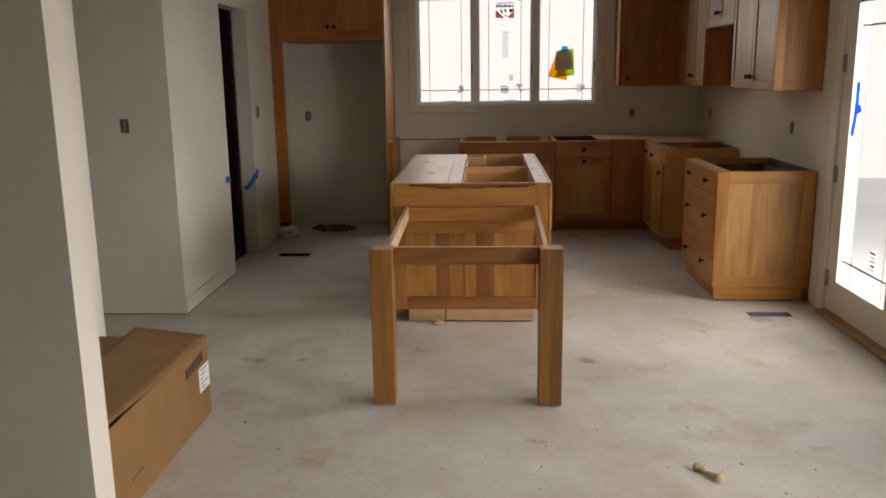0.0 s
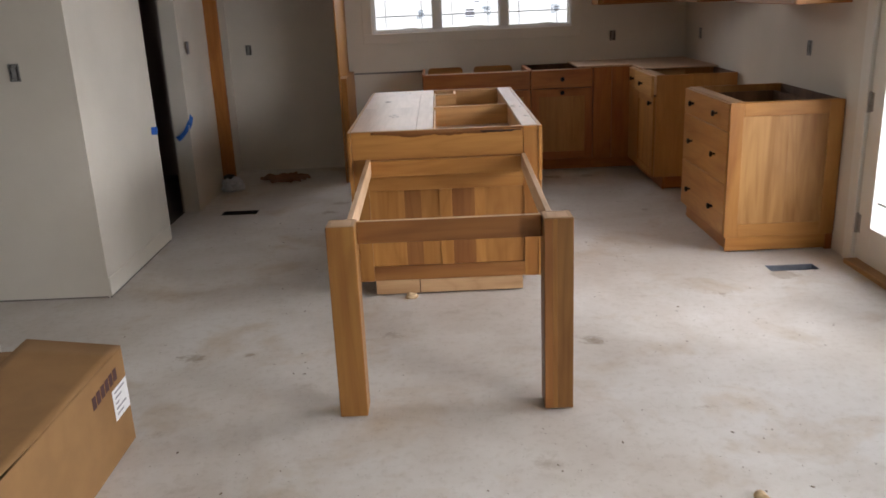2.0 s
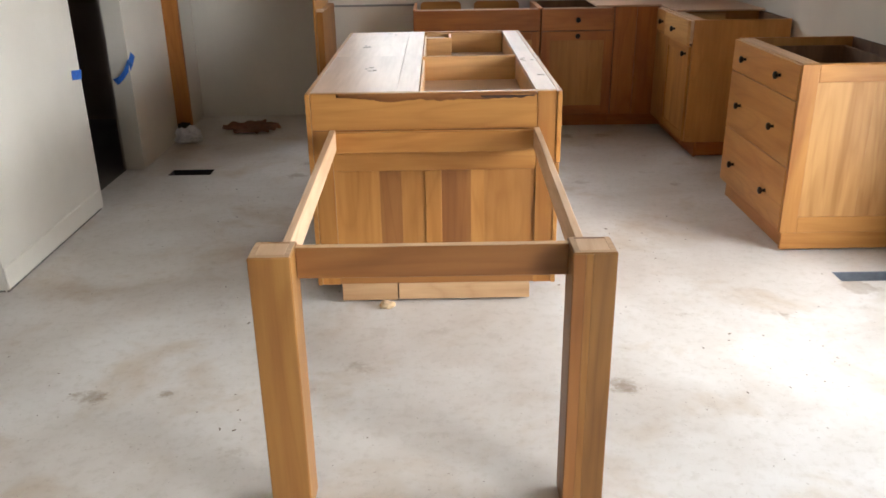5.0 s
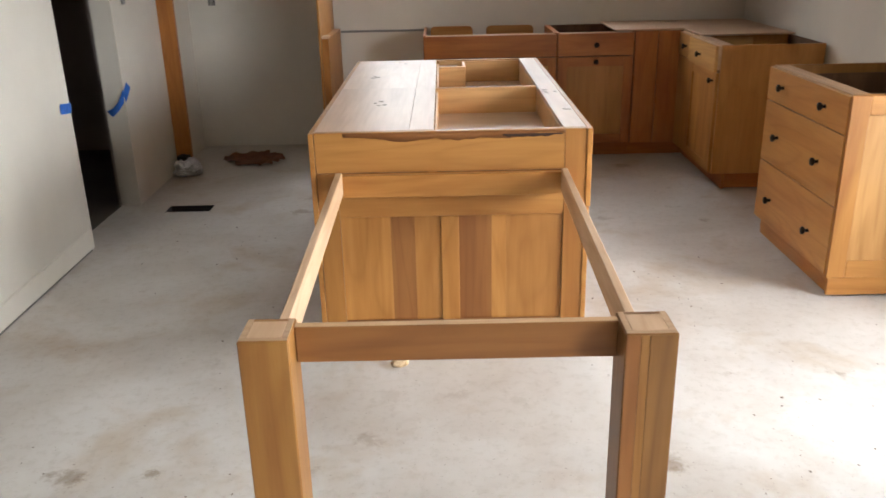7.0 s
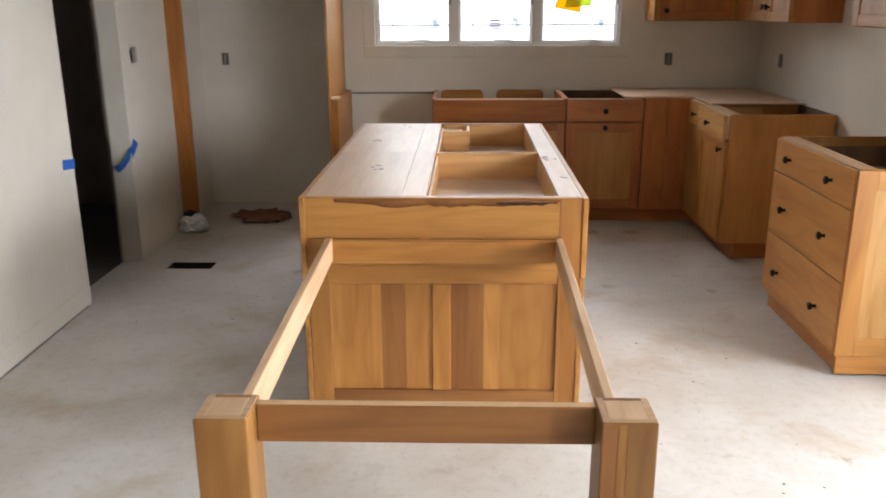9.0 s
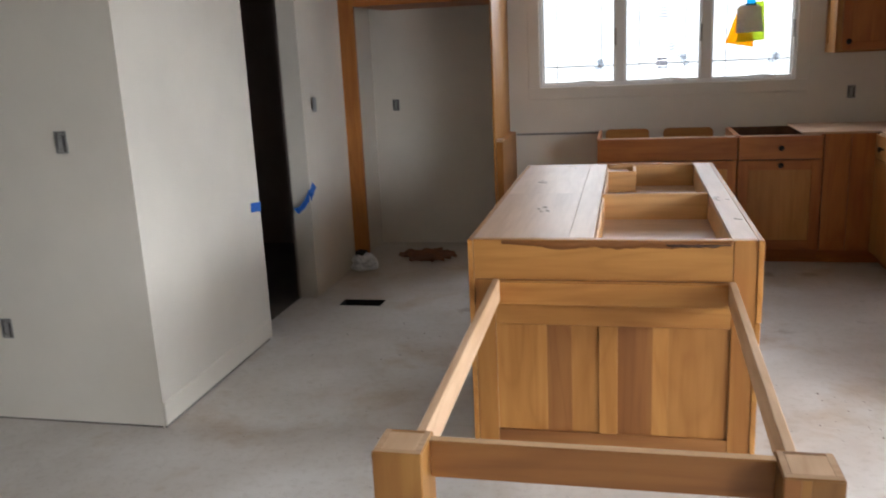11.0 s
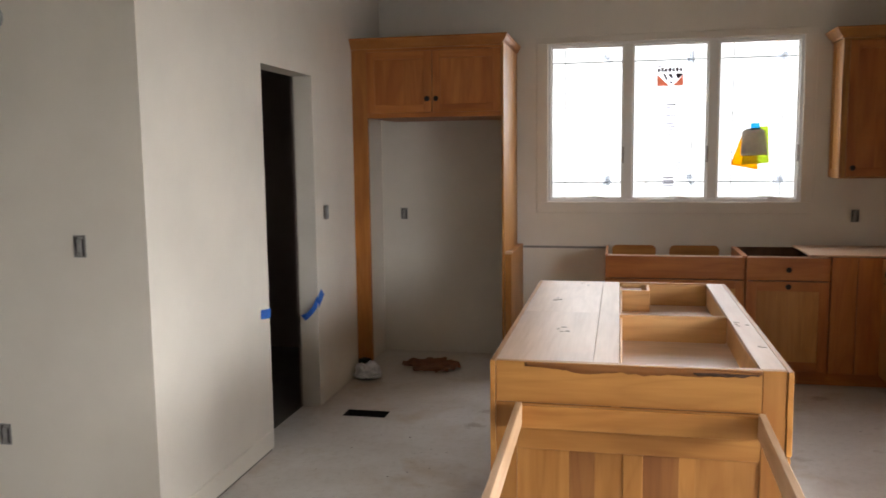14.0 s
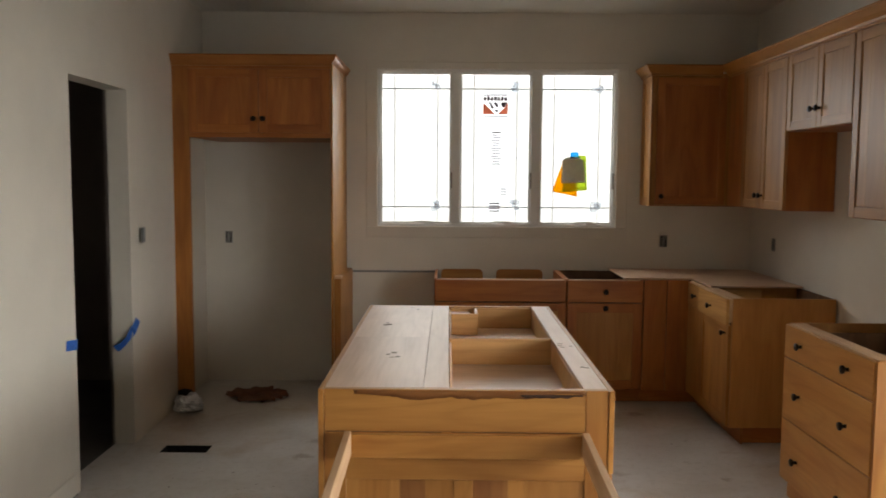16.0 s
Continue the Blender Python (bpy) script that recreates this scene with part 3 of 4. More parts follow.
def window_cloths():
    t = thing("colour_sheets", (1.28, NORTH + 0.03, 1.47), "orange, lime and grey sheets taped to the window glass", "paper")

    def hang(tl, tr, bl, br, y, sag=0.0):
        """A sheet between four corners (x, z), slightly wavy, its top rounded off by sag."""
        def fn(u, v):
            x = (tl[0] * (1 - u) + tr[0] * u) * v + (bl[0] * (1 - u) + br[0] * u) * (1 - v)
            z = (tl[1] * (1 - u) + tr[1] * u) * v + (bl[1] * (1 - u) + br[1] * u) * (1 - v)
            return (x, y + 0.004 * math.sin(5 * u + 3 * v), z - sag * v ** 3 * (2 * u - 1) ** 4)
        return fn

    sheet("orange_sheet", hang((1.205, 1.735), (1.30, 1.735), (1.120, 1.478), (1.312, 1.440), NORTH + 0.036, 0.02), 8, 8, orange_sheet, t)
    sheet("green_sheet", hang((1.255, 1.752), (1.374, 1.754), (1.190, 1.475), (1.386, 1.490), NORTH + 0.024), 8, 8, green_sheet, t)
    sheet("grey_sheet", hang((1.190, 1.742), (1.355, 1.742), (1.185, 1.542), (1.372, 1.548), NORTH + 0.008, 0.03), 10, 8, grey_sheet, t)
    slab("tape", 1.250, 1.312, NORTH - 0.004, NORTH - 0.003, 1.742, 1.778, tape_lit, t, "bright blue tape", bev=0.001)
    slab("clip", 1.245, 1.318, NORTH - 0.004, NORTH - 0.002, 1.730, 1.7415, ink, t, "dark strip under the tape", bev=0.001)


window_cloths()


# ---- patio doors ----
def patio_leaf(y_hinge, y_free, name):
    lo, hi = min(y_hinge, y_free), max(y_hinge, y_free)
    z0, z1 = 0.035, 2.04
    st = 0.145
    g0, g1, gz0, gz1 = lo + st, hi - st, 0.235, 1.90
    x0, x1 = EAST + 0.006, EAST + 0.05
    leaf = tagged(new(name), "white full-glass patio door leaf", kind="structure")
    slabs("stile", [(x0, x1, lo, g0, z0, z1), (x0, x1, g1, hi, z0, z1)], trim_paint, leaf)
    slabs("rail", [(x0, x1, g0, g1, z0, gz0), (x0, x1, g0, g1, gz1, z1)], trim_paint, leaf)
    ring("glazing_bead", "x", x0 - 0.006, 0.014, g0 - 0.018, g1 + 0.018, gz0 - 0.018, gz1 + 0.018, 0.018, trim_paint, leaf)
    pane = slab("pane", x0 + 0.018, x0 + 0.022, g0, g1, gz0, gz1, glass, leaf, bev=0)
    pane.visible_shadow = False
    for z in (0.37, 1.77):
        slab("grille_bar", x0 + 0.024, x0 + 0.028, g0, g1, z - 0.006, z + 0.006, grille_mat, leaf, bev=0)
    for yy in (g0 + 0.11, g1 - 0.11):
        slab("grille_bar", x0 + 0.024, x0 + 0.028, yy - 0.003, yy + 0.003, gz0, gz1, grille_mat, leaf, bev=0)
    for z in (0.23, 0.89, 1.56):
        yh = y_hinge
        bm = bmesh.new()
        lathe(bm, [(0.009, -0.055), (0.009, 0.055)], Matrix.Translation((x0 - 0.006, yh, z)), 10)
        add_box(bm, x0 - 0.003, x0 + 0.004, yh - 0.03, yh + 0.03, z - 0.05, z + 0.05, 0.001)
        part("hinge", bm, nickel, leaf, "grey steel butt hinge")
    if name == "door_1":
        tag = slab("label", x0 + 0.0165, x0 + 0.0175, 4.635, 4.715, 0.385, 0.520, film_white, leaf, "small printed label on the glass", bev=0)
        for k in range(5):
            slab("print_line", x0 + 0.0152, x0 + 0.0162, 4.643, 4.706 - 0.012 * (k % 2), 0.497 - 0.024 * k, 0.508 - 0.024 * k, film_dark if k in (0, 3) else film_ink, tag, bev=0)
    return leaf


patio_leaf(5.215, 4.30, "door_1")
# second leaf is unseen, added so the patio opening admits more light
patio_leaf(3.365, 4.28, "unseen_door_2")
# unseen leaves added to fill the extra light opening
patio_leaf(2.645, 1.61, "unseen_door_3")
patio_leaf(0.555, 1.59, "unseen_door_4")
for lim in ((5.22, 5.31, 0.0, 2.15), (3.27, 3.36, 0.0, 2.15), (3.36, 5.22, 2.06, 2.15)):
    tagged(slab("door_casing", EAST - 0.016, EAST, *lim, trim_paint, bev=0.003), "white door casing", kind="structure")
tagged(slab("threshold", EAST + 0.001, EAST + 0.12, 0.55, 2.65, -0.03, 0.034, threshold_mat, bev=0.004), "bare oak threshold under the added unseen doors", kind="structure")
tagged(slab("threshold", EAST - 0.055, EAST + 0.12, 3.36, 5.215, 0.0, 0.028, threshold_mat, bev=0.004), "bare oak threshold under the patio door", kind="structure")


def tape_strip(name, pts, width, normal, label, mat=None):
    """A bent strip of tape along a few points."""
    bm = bmesh.new()
    n = Vector(normal)
    rows = []
    for k, q in enumerate(pts):
        q = Vector(q)
        d = (Vector(pts[min(k + 1, len(pts) - 1)]) - Vector(pts[max(k - 1, 0)])).normalized()
        side = d.cross(n).normalized() * width / 2
        rows.append((bm.verts.new(q + side), bm.verts.new(q - side)))
    for a, b in zip(rows, rows[1:]):
        bm.faces.new([a[0], a[1], b[1], b[0]])
    bm.normal_update()
    bmesh.ops.solidify(bm, geom=bm.faces[:], thickness=0.0015)
    return tagged(part(name, bm, mat or blue_tape), label, "tape")


tape_strip("painters_tape", [(EAST + 0.003, 5.0, 1.45), (EAST, 4.995, 1.33), (EAST - 0.003, 5.0, 1.22), (EAST, 5.03, 1.14)], 0.040, (1, 0, 0), "strip of blue painter's tape on the patio door", patio_tape)
tape_strip("painters_tape", [(EAST - 0.002, 4.99, 1.30), (EAST - 0.006, 4.95, 1.295), (EAST - 0.004, 4.93, 1.31)], 0.050, (1, 0, 0), "curled end of blue painter's tape on the patio door", patio_tape)
tape_strip("painters_tape", [(WEST + 0.001, 6.19, 0.76), (WEST, 6.25, 0.752), (WEST, DOOR_Y0, 0.745), (WEST - 0.03, DOOR_Y0 + 0.05, 0.735)], 0.05, (1, 0, 0), "torn blue painter's tape on the pantry door jamb")
tape_strip("painters_tape", [(WEST - 0.010, 7.13, 0.73), (WEST - 0.009, 7.065, 0.685), (WEST - 0.03, 7.05, 0.635), (WEST - 0.07, 7.05, 0.59), (WEST - 0.11, 7.045, 0.57)], 0.05, (1, -0.6, 0), "torn blue painter's tape across the pantry doorway")


# ---- island with its table frame ----
def island():
    x0, x1, y0, y1, top = -0.10, 0.88, 4.97, 6.79, 0.88
    t = thing("kitchen_island", ((x0 + x1) / 2, (y0 + y1) / 2, 0), "unfinished hickory kitchen island with a half-open top", "island")
    z0 = 0.087
    # long sides
    for a, b, f in ((x0, x0 + 0.018, -1), (x1 - 0.018, x1, 1)):
        slab("side_panel", a, b, y0, y1, 0.60 if f > 0 else z0, top, wood_y, t)
        if f > 0:
            slab("side_panel", a - 0.003, b - 0.003, y0, y1, z0, 0.597, wood_y, t)
    p = y0 + 0.006
    i0, i1 = x0 + 0.0195, x1 - 0.0195
    # end face towards the table frame
    slab("top_rail", i0, i1 - 0.075, p, p + 0.02, 0.737, top, wood_x, t)
    slab("stile", i1 - 0.0745, i1, p - 0.001, p + 0.02, z0, top, wood_z, t)
    slab("stile", i0, i0 + 0.072, p - 0.001, p + 0.02, z0, 0.7365, wood_z, t)
    slab("rail", i0 + 0.0725, i1 - 0.075, p, p + 0.02, 0.573, 0.736, wood_x, t)
    slab("stile", 0.350, 0.415, p, p + 0.02, 0.168, 0.5725, wood_z, t)
    slab("rail", i0 + 0.0725, i1 - 0.075, p - 0.001, p + 0.02, 0.090, 0.1675, heart_x, t)
    for u0, u1, cuts, dark in ((i0 + 0.0725, 0.350, (0.17, 0.256), 1), (0.415, i1 - 0.075, (0.532, 0.585), 0)):
        at = [u0, *cuts, u1]
        for k, (a, b) in enumerate(zip(at, at[1:])):
            slab("board", a, b, p + 0.009, p + 0.018, 0.168, 0.573, heart_z if k == dark else board_z, t, bev=0.0006)
    slabs("toe_board", [(-0.005, 0.226, p + 0.012, p + 0.03, 0.008, 0.0875), (0.231, 0.775, p + 0.010, p + 0.03, 0.012, 0.0875)], raw_x, t)
    slab("plinth", 0.0, 0.77, p + 0.035, y1 - 0.06, 0.0, 0.086, recess_shade_wood, t)
    def torn(x0_, x1_, z_top, deep, y_, seed):
        """A strip whose lower edge is torn unevenly."""
        return lambda u, v: (x0_ + (x1_ - x0_) * u, y_, z_top - v * deep * (0.45 + 0.55 * math.sin(math.pi * min(1, u * 1.15)) + 0.5 * noise.noise((u * 6, seed, 0)) + 0.15 * noise.noise((u * 30, seed, 1))))

    sheet("top_edging", torn(i0 + 0.10, i1 - 0.0755, top - 0.002, 0.030, p - 0.0014, 2.0), 60, 1, heart_x, t, "darker torn veneer edge", 0.0012)
    sheet("glue_scar", torn(0.57, 0.775, 0.866, 0.012, p - 0.0030, 5.0), 30, 1, charred, t, "dark torn edge", 0.0012)
    slabs("joint_gap", [(i0 + 0.01, 0.31, p - 0.0013, p, 0.7355, 0.7375), (0.34, i1 - 0.08, p - 0.0013, p, 0.7350, 0.7372)], recess_shade_wood, t, "thin dark joint", 0)
    # far end, floor, divider
    slab("back_panel", i0, i1, y1 - 0.02, y1, z0, top - 0.001, wood_z, t)
    slab("cabinet_floor", i0, i1, y0 + 0.03, y1 - 0.02, 0.10, 0.118, ply, t)
    slab("tray_floor", 0.333, i1, y0 + 0.043, y1 - 0.031, 0.748, 0.762, ply_x, t, "pale dusty plywood tray floor")
    slab("divider", 0.334, 0.780, 5.868, 5.886, 0.7625, 0.876, inner_ply, t)
    slab("inner_side", 0.335, 0.345, y0 + 0.043, y1 - 0.032, 0.7625, 0.862, inner_ply, t)
    slab("inner_side", 0.782, 0.792, y0 + 0.043, y1 - 0.032, 0.7625, 0.862, inner_ply, t)
    slab("divider_edge", 0.346, 0.780, 5.8682, 5.8858, 0.8762, 0.8778, raw_x, t, "pale sawn edge", bev=0.0005)
    slab("inner_end", 0.346, 0.780, y1 - 0.030, y1 - 0.021, 0.7625, 0.872, inner_ply, t)
    # top: sheets over one half, a flat strip along the other edge
    slab("top_sheet", x0 + 0.019, 0.2462, y0 + 0.028, 5.8768, 0.864, top + 0.001, ply, t, "raw pale plywood sheet", 0.0007)
    slab("top_sheet", x0 + 0.019, 0.2462, 5.8778, y1 - 0.021, 0.864, top + 0.0006, ply, t, "raw pale plywood sheet", 0.0007)
    slab("top_strip", 0.247, 0.333, y0 + 0.028, y1 - 0.021, 0.864, top + 0.0015, ply, t, "raw pale plywood strip")
    slab("top_strip", 0.781, i1, y0 + 0.028, y1 - 0.021, 0.864, top + 0.001, ply, t, "raw pale plywood strip")
    slab("front_strip", 0.333, 0.781, y0 + 0.027, y0 + 0.042, 0.82, top - 0.002, ply_x, t)
    slab("scrap_block", 0.3455, 0.445, 6.575, 6.745, 0.7625, 0.855, red_shade_x, t, "red-brown block in the corner pocket")
    slab("pocket_board", 0.3455, 0.485, 6.555, 6.570, 0.7625, 0.872, inner_ply, t)
    slab("pocket_board", 0.470, 0.485, 6.571, 6.745, 0.7625, 0.872, inner_ply, t)
    r = random.Random(4)
    bm = bmesh.new()
    for k in range(16):
        sx, sy = r.choice([(0.12, 5.5), (0.05, 6.2), (0.82, 5.7), (0.83, 5.35), (0.15, 6.7), (0.81, 6.7)])
        cx, cy = sx + r.uniform(-0.03, 0.03), sy + r.uniform(-0.06, 0.06)
        w, d = r.uniform(0.003, 0.012), r.uniform(0.003, 0.010)
        add_box(bm, cx - w, cx + w, cy - d, cy + d, top + 0.0012, top + 0.0024)
    tagged(part("pencil_mark", bm, scuff, t, "pencil marks and screw holes"), kind="stuff")


island()


def table_frame():
    t = thing("table_frame", (0.39, 4.3, 0), "hickory table base with two square legs, waiting for its top", "table")
    L0, L1, R0, R1, Y0, Y1, H = -0.052, 0.052, 0.724, 0.831, 3.654, 3.762, 0.753
    for a, b, tone in ((L0, L1, leg_z), (R0, R1, leg_brown)):
        leg = slab("leg", a, b, Y0, Y1, 0.005, H - 0.001, tone, t, bev=0.003)
        slab("end_block", a + 0.016, b - 0.016, Y0 + 0.016, Y1 - 0.016, H - 0.006, H, raw_y, leg, "pale end-grain core", bev=0.001)
        slabs("end_mitre", [(a + 0.003, b - 0.003, Y0 + 0.003, Y0 + 0.0155, H - 0.004, H - 0.0003), (a + 0.003, a + 0.0155, Y0 + 0.016, Y1 - 0.003, H - 0.004, H - 0.0003),
                            (b - 0.0155, b - 0.003, Y0 + 0.016, Y1 - 0.003, H - 0.004, H - 0.0003)], end_grain, leg, "greyish end grain of the leg's mitred skin", 0.0004)
        slab("foot", a + 0.012, b - 0.012, Y0 + 0.012, Y1 - 0.012, 0.0, 0.006, raw_y, leg, bev=0.002)
        if tone is leg_brown:
            cuts = (a + 0.002, a + 0.031, a + 0.049, b - 0.002)
            for k, mat in enumerate((heart_z, leg_z, leg_brown)):
                slab("face_board", cuts[k] + 0.0003, cuts[k + 1] - 0.0003, Y0 - 0.0015, Y0 + 0.002, 0.008, H - 0.004, mat, leg, bev=0.0004)
    slab("apron", L1 + 0.0005, R0 - 0.0005, Y1 - 0.040, Y1 - 0.020, 0.667, 0.749, heart_x, t)
    slab("apron_edge", L1 + 0.001, R0 - 0.001, Y1 - 0.0395, Y1 - 0.0205, 0.7492, 0.7505, raw_x, t, "pale sawn top edge", bev=0.0004)
    for near, far in ((0.012, -0.010), (0.746, 0.772)):
        bm = bmesh.new()
        add_box(bm, near, near + 0.022, Y1 + 0.0005, 4.954, 0.665, 0.745, 0.002)
        for v in bm.verts:
            v.co.x += (far - near) * (v.co.y - Y1) / (4.954 - Y1)
        part("apron", bm, raw_y, t, "pale raw wood rail")
    slab("cleat", 0.005, 0.778, 4.9545, 4.9748, 0.652, 0.732, wood_x, t)


table_frame()


# ---- base cabinets ----
def shell(t, x0, x1, y0, y1, z0, z1, face, skin=None, top_rails=True, inner=None, back_drop=0.002):
    """An open-topped cabinet body: floor, back, two sides and rails round the top."""
    skin = skin or wood_z
    w = 0.018
    if face == "w":
        slabs("side", [(x0, x1, y0, y0 + w, z0, z1), (x0, x1, y1 - w, y1, z0, z1)], skin, t)
        slab("back", x1 - 0.012, x1, y0 + w, y1 - w, z0, z1 - 0.002, inner or recess_shade_wood, t)
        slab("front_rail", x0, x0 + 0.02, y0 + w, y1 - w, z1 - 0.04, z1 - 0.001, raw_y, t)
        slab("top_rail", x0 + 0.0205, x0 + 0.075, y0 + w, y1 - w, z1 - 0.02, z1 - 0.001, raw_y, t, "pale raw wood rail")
        slab("face_backing", x0 + 0.002, x0 + 0.014, y0 + w, y1 - w, z0, z1 - 0.041, recess_shade_wood, t)
        slab("inner_lining", x0 + 0.02, x0 + 0.028, y0 + w, y1 - w, z0 + 0.02, z1 - 0.05, inner or recess_shade_wood, t)
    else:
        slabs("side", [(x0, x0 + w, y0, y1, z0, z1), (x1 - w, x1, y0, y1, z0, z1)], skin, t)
        slab("back", x0 + w, x1 - w, y1 - 0.012, y1, z0, z1 - back_drop, inner or recess_shade_wood, t)
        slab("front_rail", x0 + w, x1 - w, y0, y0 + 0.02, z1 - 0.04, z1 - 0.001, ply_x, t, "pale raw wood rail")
        slab("face_backing", x0 + w, x1 - w, y0 + 0.002, y0 + 0.014, z0, z1 - 0.041, recess_shade_wood, t)
    slab("cabinet_floor", x0 + w, x1 - w, y0 + w, y1 - w, z0, z0 + 0.016, ply, t)


def drawer_base():
    x0, x1, y0, y1 = 2.012, 2.625, 5.478, 6.337
    t = thing("drawer_base_cabinet", ((x0 + x1) / 2, (y0 + y1) / 2, 0), "hickory three-drawer base cabinet with a framed end panel and open top", "cabinet")
    shell(t, x0, x1, y0, y1, 0.10, 0.879, "w")
    for z0, z1 in ((0.716, 0.872), (0.412, 0.710), (0.106, 0.406)):
        zk = {0.716: 0.795, 0.412: 0.554, 0.106: 0.236}[z0]
        drawer_front(t, "w", x0 - 0.0005, y0 + 0.004, y1 - 0.004, z0, z1, ((5.688, zk), (6.147, zk)), drawer_y)
    p = y0 - 0.0005
    end = panel_door(t, "s", p, x0 - 0.018, x1 + 0.004, 0.098, 0.878, (2.335,), stile=0.078, name="end_panel", mats=(wood_z, wood_x, streak_z))
    slab("scribe", x1 + 0.005, EAST - 0.002, p - 0.012, p + 0.004, 0.10, 0.875, red_shade_z, t)
    slab("scribe_foot", x1 - 0.028, EAST - 0.002, p - 0.006, p + 0.016, 0.001, 0.097, red_shade_z, t)
    slab("toe_board", x0 + 0.022, x0 + 0.039, y0 + 0.0145, y1, 0.002, 0.098, wood_y, t)
    slab("end_skirt", x0 - 0.002, x1 - 0.03, y0 - 0.006, y0 + 0.014, 0.012, 0.0975, wood_x, t)
    slab("plinth", x0 + 0.09, x1 - 0.04, y0 + 0.03, y1 - 0.01, 0.0, 0.097, recess_shade_wood, t)
    # drawer box and bottom coloured dark for the dim cabinet interior
    slabs("drawer_box", [(x0 + 0.04, x1 - 0.06, y0 + 0.05, y0 + 0.064, 0.73, 0.84), (x0 + 0.04, x1 - 0.06, y1 - 0.064, y1 - 0.05, 0.73, 0.84), (x1 - 0.075, x1 - 0.06, y0 + 0.064, y1 - 0.064, 0.73, 0.84)], recess_shade_wood, t)
    slab("drawer_bottom", x0 + 0.03, x1 - 0.075, y0 + 0.064, y1 - 0.064, 0.735, 0.742, recess_shade_wood, t)


drawer_base()


def narrow_base():
    x0, x1, y0, y1 = 2.012, 2.62, 7.142, 7.70
    t = thing("base_cabinet", ((x0 + x1) / 2, (y0 + y1) / 2, 0), "hickory base cabinet with one drawer and a plain plywood side", "cabinet")
    shell(t, x0, x1, y0, y1, 0.10, 0.879, "w", ply_amber)
    drawer = drawer_front(t, "w", x0 - 0.022, y0 - 0.004, y1 - 0.012, 0.722, 0.876, ((7.43, 0.795),), pale_y)
    slab("drawer_box_front", x0 - 0.0215, x0 - 0.0015, y0 + 0.002, y1 - 0.014, 0.735, 0.874, raw_y, drawer, "pale raw drawer box edge")
    slabs("drawer_side", [(x0 + 0.0205, x0 + 0.36, y0 + 0.030, y0 + 0.044, 0.735, 0.862), (x0 + 0.0205, x0 + 0.36, y1 - 0.044, y1 - 0.030, 0.735, 0.862)], inner_ply, drawer)
    panel_door(t, "w", x0 - 0.0005, y0 + 0.012, y1 - 0.01, 0.106, 0.715, (7.33, 7.46), (7.215, 0.665))
    slab("toe_board", x0 + 0.068, x0 + 0.085, y0, y1, 0.002, 0.098, red_shade_y, t)
    slab("side_skirt", x0 + 0.086, x1 - 0.02, y0 + 0.002, y0 + 0.016, 0.010, 0.099, red_shade_x, t)
    slab("plinth", x0 + 0.09, x1 - 0.02, y0 + 0.03, y1, 0.0, 0.097, recess_shade_wood, t)


narrow_base()


def corner_base():
    t = thing("corner_base_cabinet", (2.1, 8.2, 0), "hickory corner base cabinet with a pale plywood top, shade put in its wood colour", "cabinet")
    slab("stile", 1.693, 1.85, 8.010, 8.03, 0.10, 0.879, red_shade_z, t)
    slab("stile", 1.853, 2.005, 8.006, 8.03, 0.10, 0.879, red_shade_z, t)
    slab("door", 2.000, 2.012, 7.704, 8.005, 0.10, 0.715, wood_z, t)
    d = slab("drawer_front", 1.996, 2.012, 7.704, 8.005, 0.722, 0.872, wood_y, t)
    knob(d, "w", 1.996, 7.83, 0.795)
    slab("side", 1.693, 1.71, 8.03, NORTH - 0.003, 0.10, 0.86, red_shade_z, t)
    slab("back", 1.71, 2.62, NORTH - 0.02, NORTH - 0.003, 0.10, 0.86, recess_shade_wood, t)
    slab("back", 2.60, 2.62, 7.705, NORTH - 0.021, 0.10, 0.86, recess_shade_wood, t)
    slab("top_sheet", 1.56, 2.625, 8.032, NORTH - 0.002, 0.8805, 0.893, ply_x, t, "pale raw plywood top")
    slab("front_rail", 2.0125, 2.0295, 7.704, 8.005, 0.84, 0.879, raw_y, t, "pale raw wood rail")
    slab("top_sheet", 2.03, 2.625, 7.62, 8.030, 0.8805, 0.893, ply_x, t, "pale raw plywood top")
    slab("plinth", 1.70, 2.60, 8.09, NORTH - 0.03, 0.0, 0.10, recess_shade_wood, t)
    slab("toe_board", 1.69, 2.10, 8.075, 8.088, 0.004, 0.099, red_shade_x, t)
    slab("toe_board", 2.08, 2.095, 7.702, 8.074, 0.004, 0.099, red_shade_y, t)


corner_base()


def waste_base():
    x0, x1, y0, y1 = 1.156, 1.690, 8.025, NORTH - 0.003
    t = thing("base_cabinet", ((x0 + x1) / 2, (y0 + y1) / 2, 0), "hickory base cabinet with one drawer over a framed door, shade put in its wood colour", "cabinet")
    shell(t, x0, x1, y0, y1, 0.10, 0.879, "s", red_shade_z)
    mats = (red_shade_z, red_shade_x, board_z)
    drawer_front(t, "s", y0 - 0.0005, x0 + 0.006, x1 - 0.006, 0.722, 0.872, ((1.424, 0.795),), red_shade_x)
    panel_door(t, "s", y0 - 0.0005, x0 + 0.006, x1 - 0.006, 0.106, 0.714, (1.31, 1.43, 1.52), (1.424, 0.682), stile=0.065, mats=mats)
    slab("toe_board", x0, x1, y0 + 0.05, y0 + 0.064, 0.004, 0.099, red_shade_x, t)
    slab("plinth", x0, x1, y0 + 0.066, y1 - 0.02, 0.0, 0.099, recess_shade_wood, t)


waste_base()


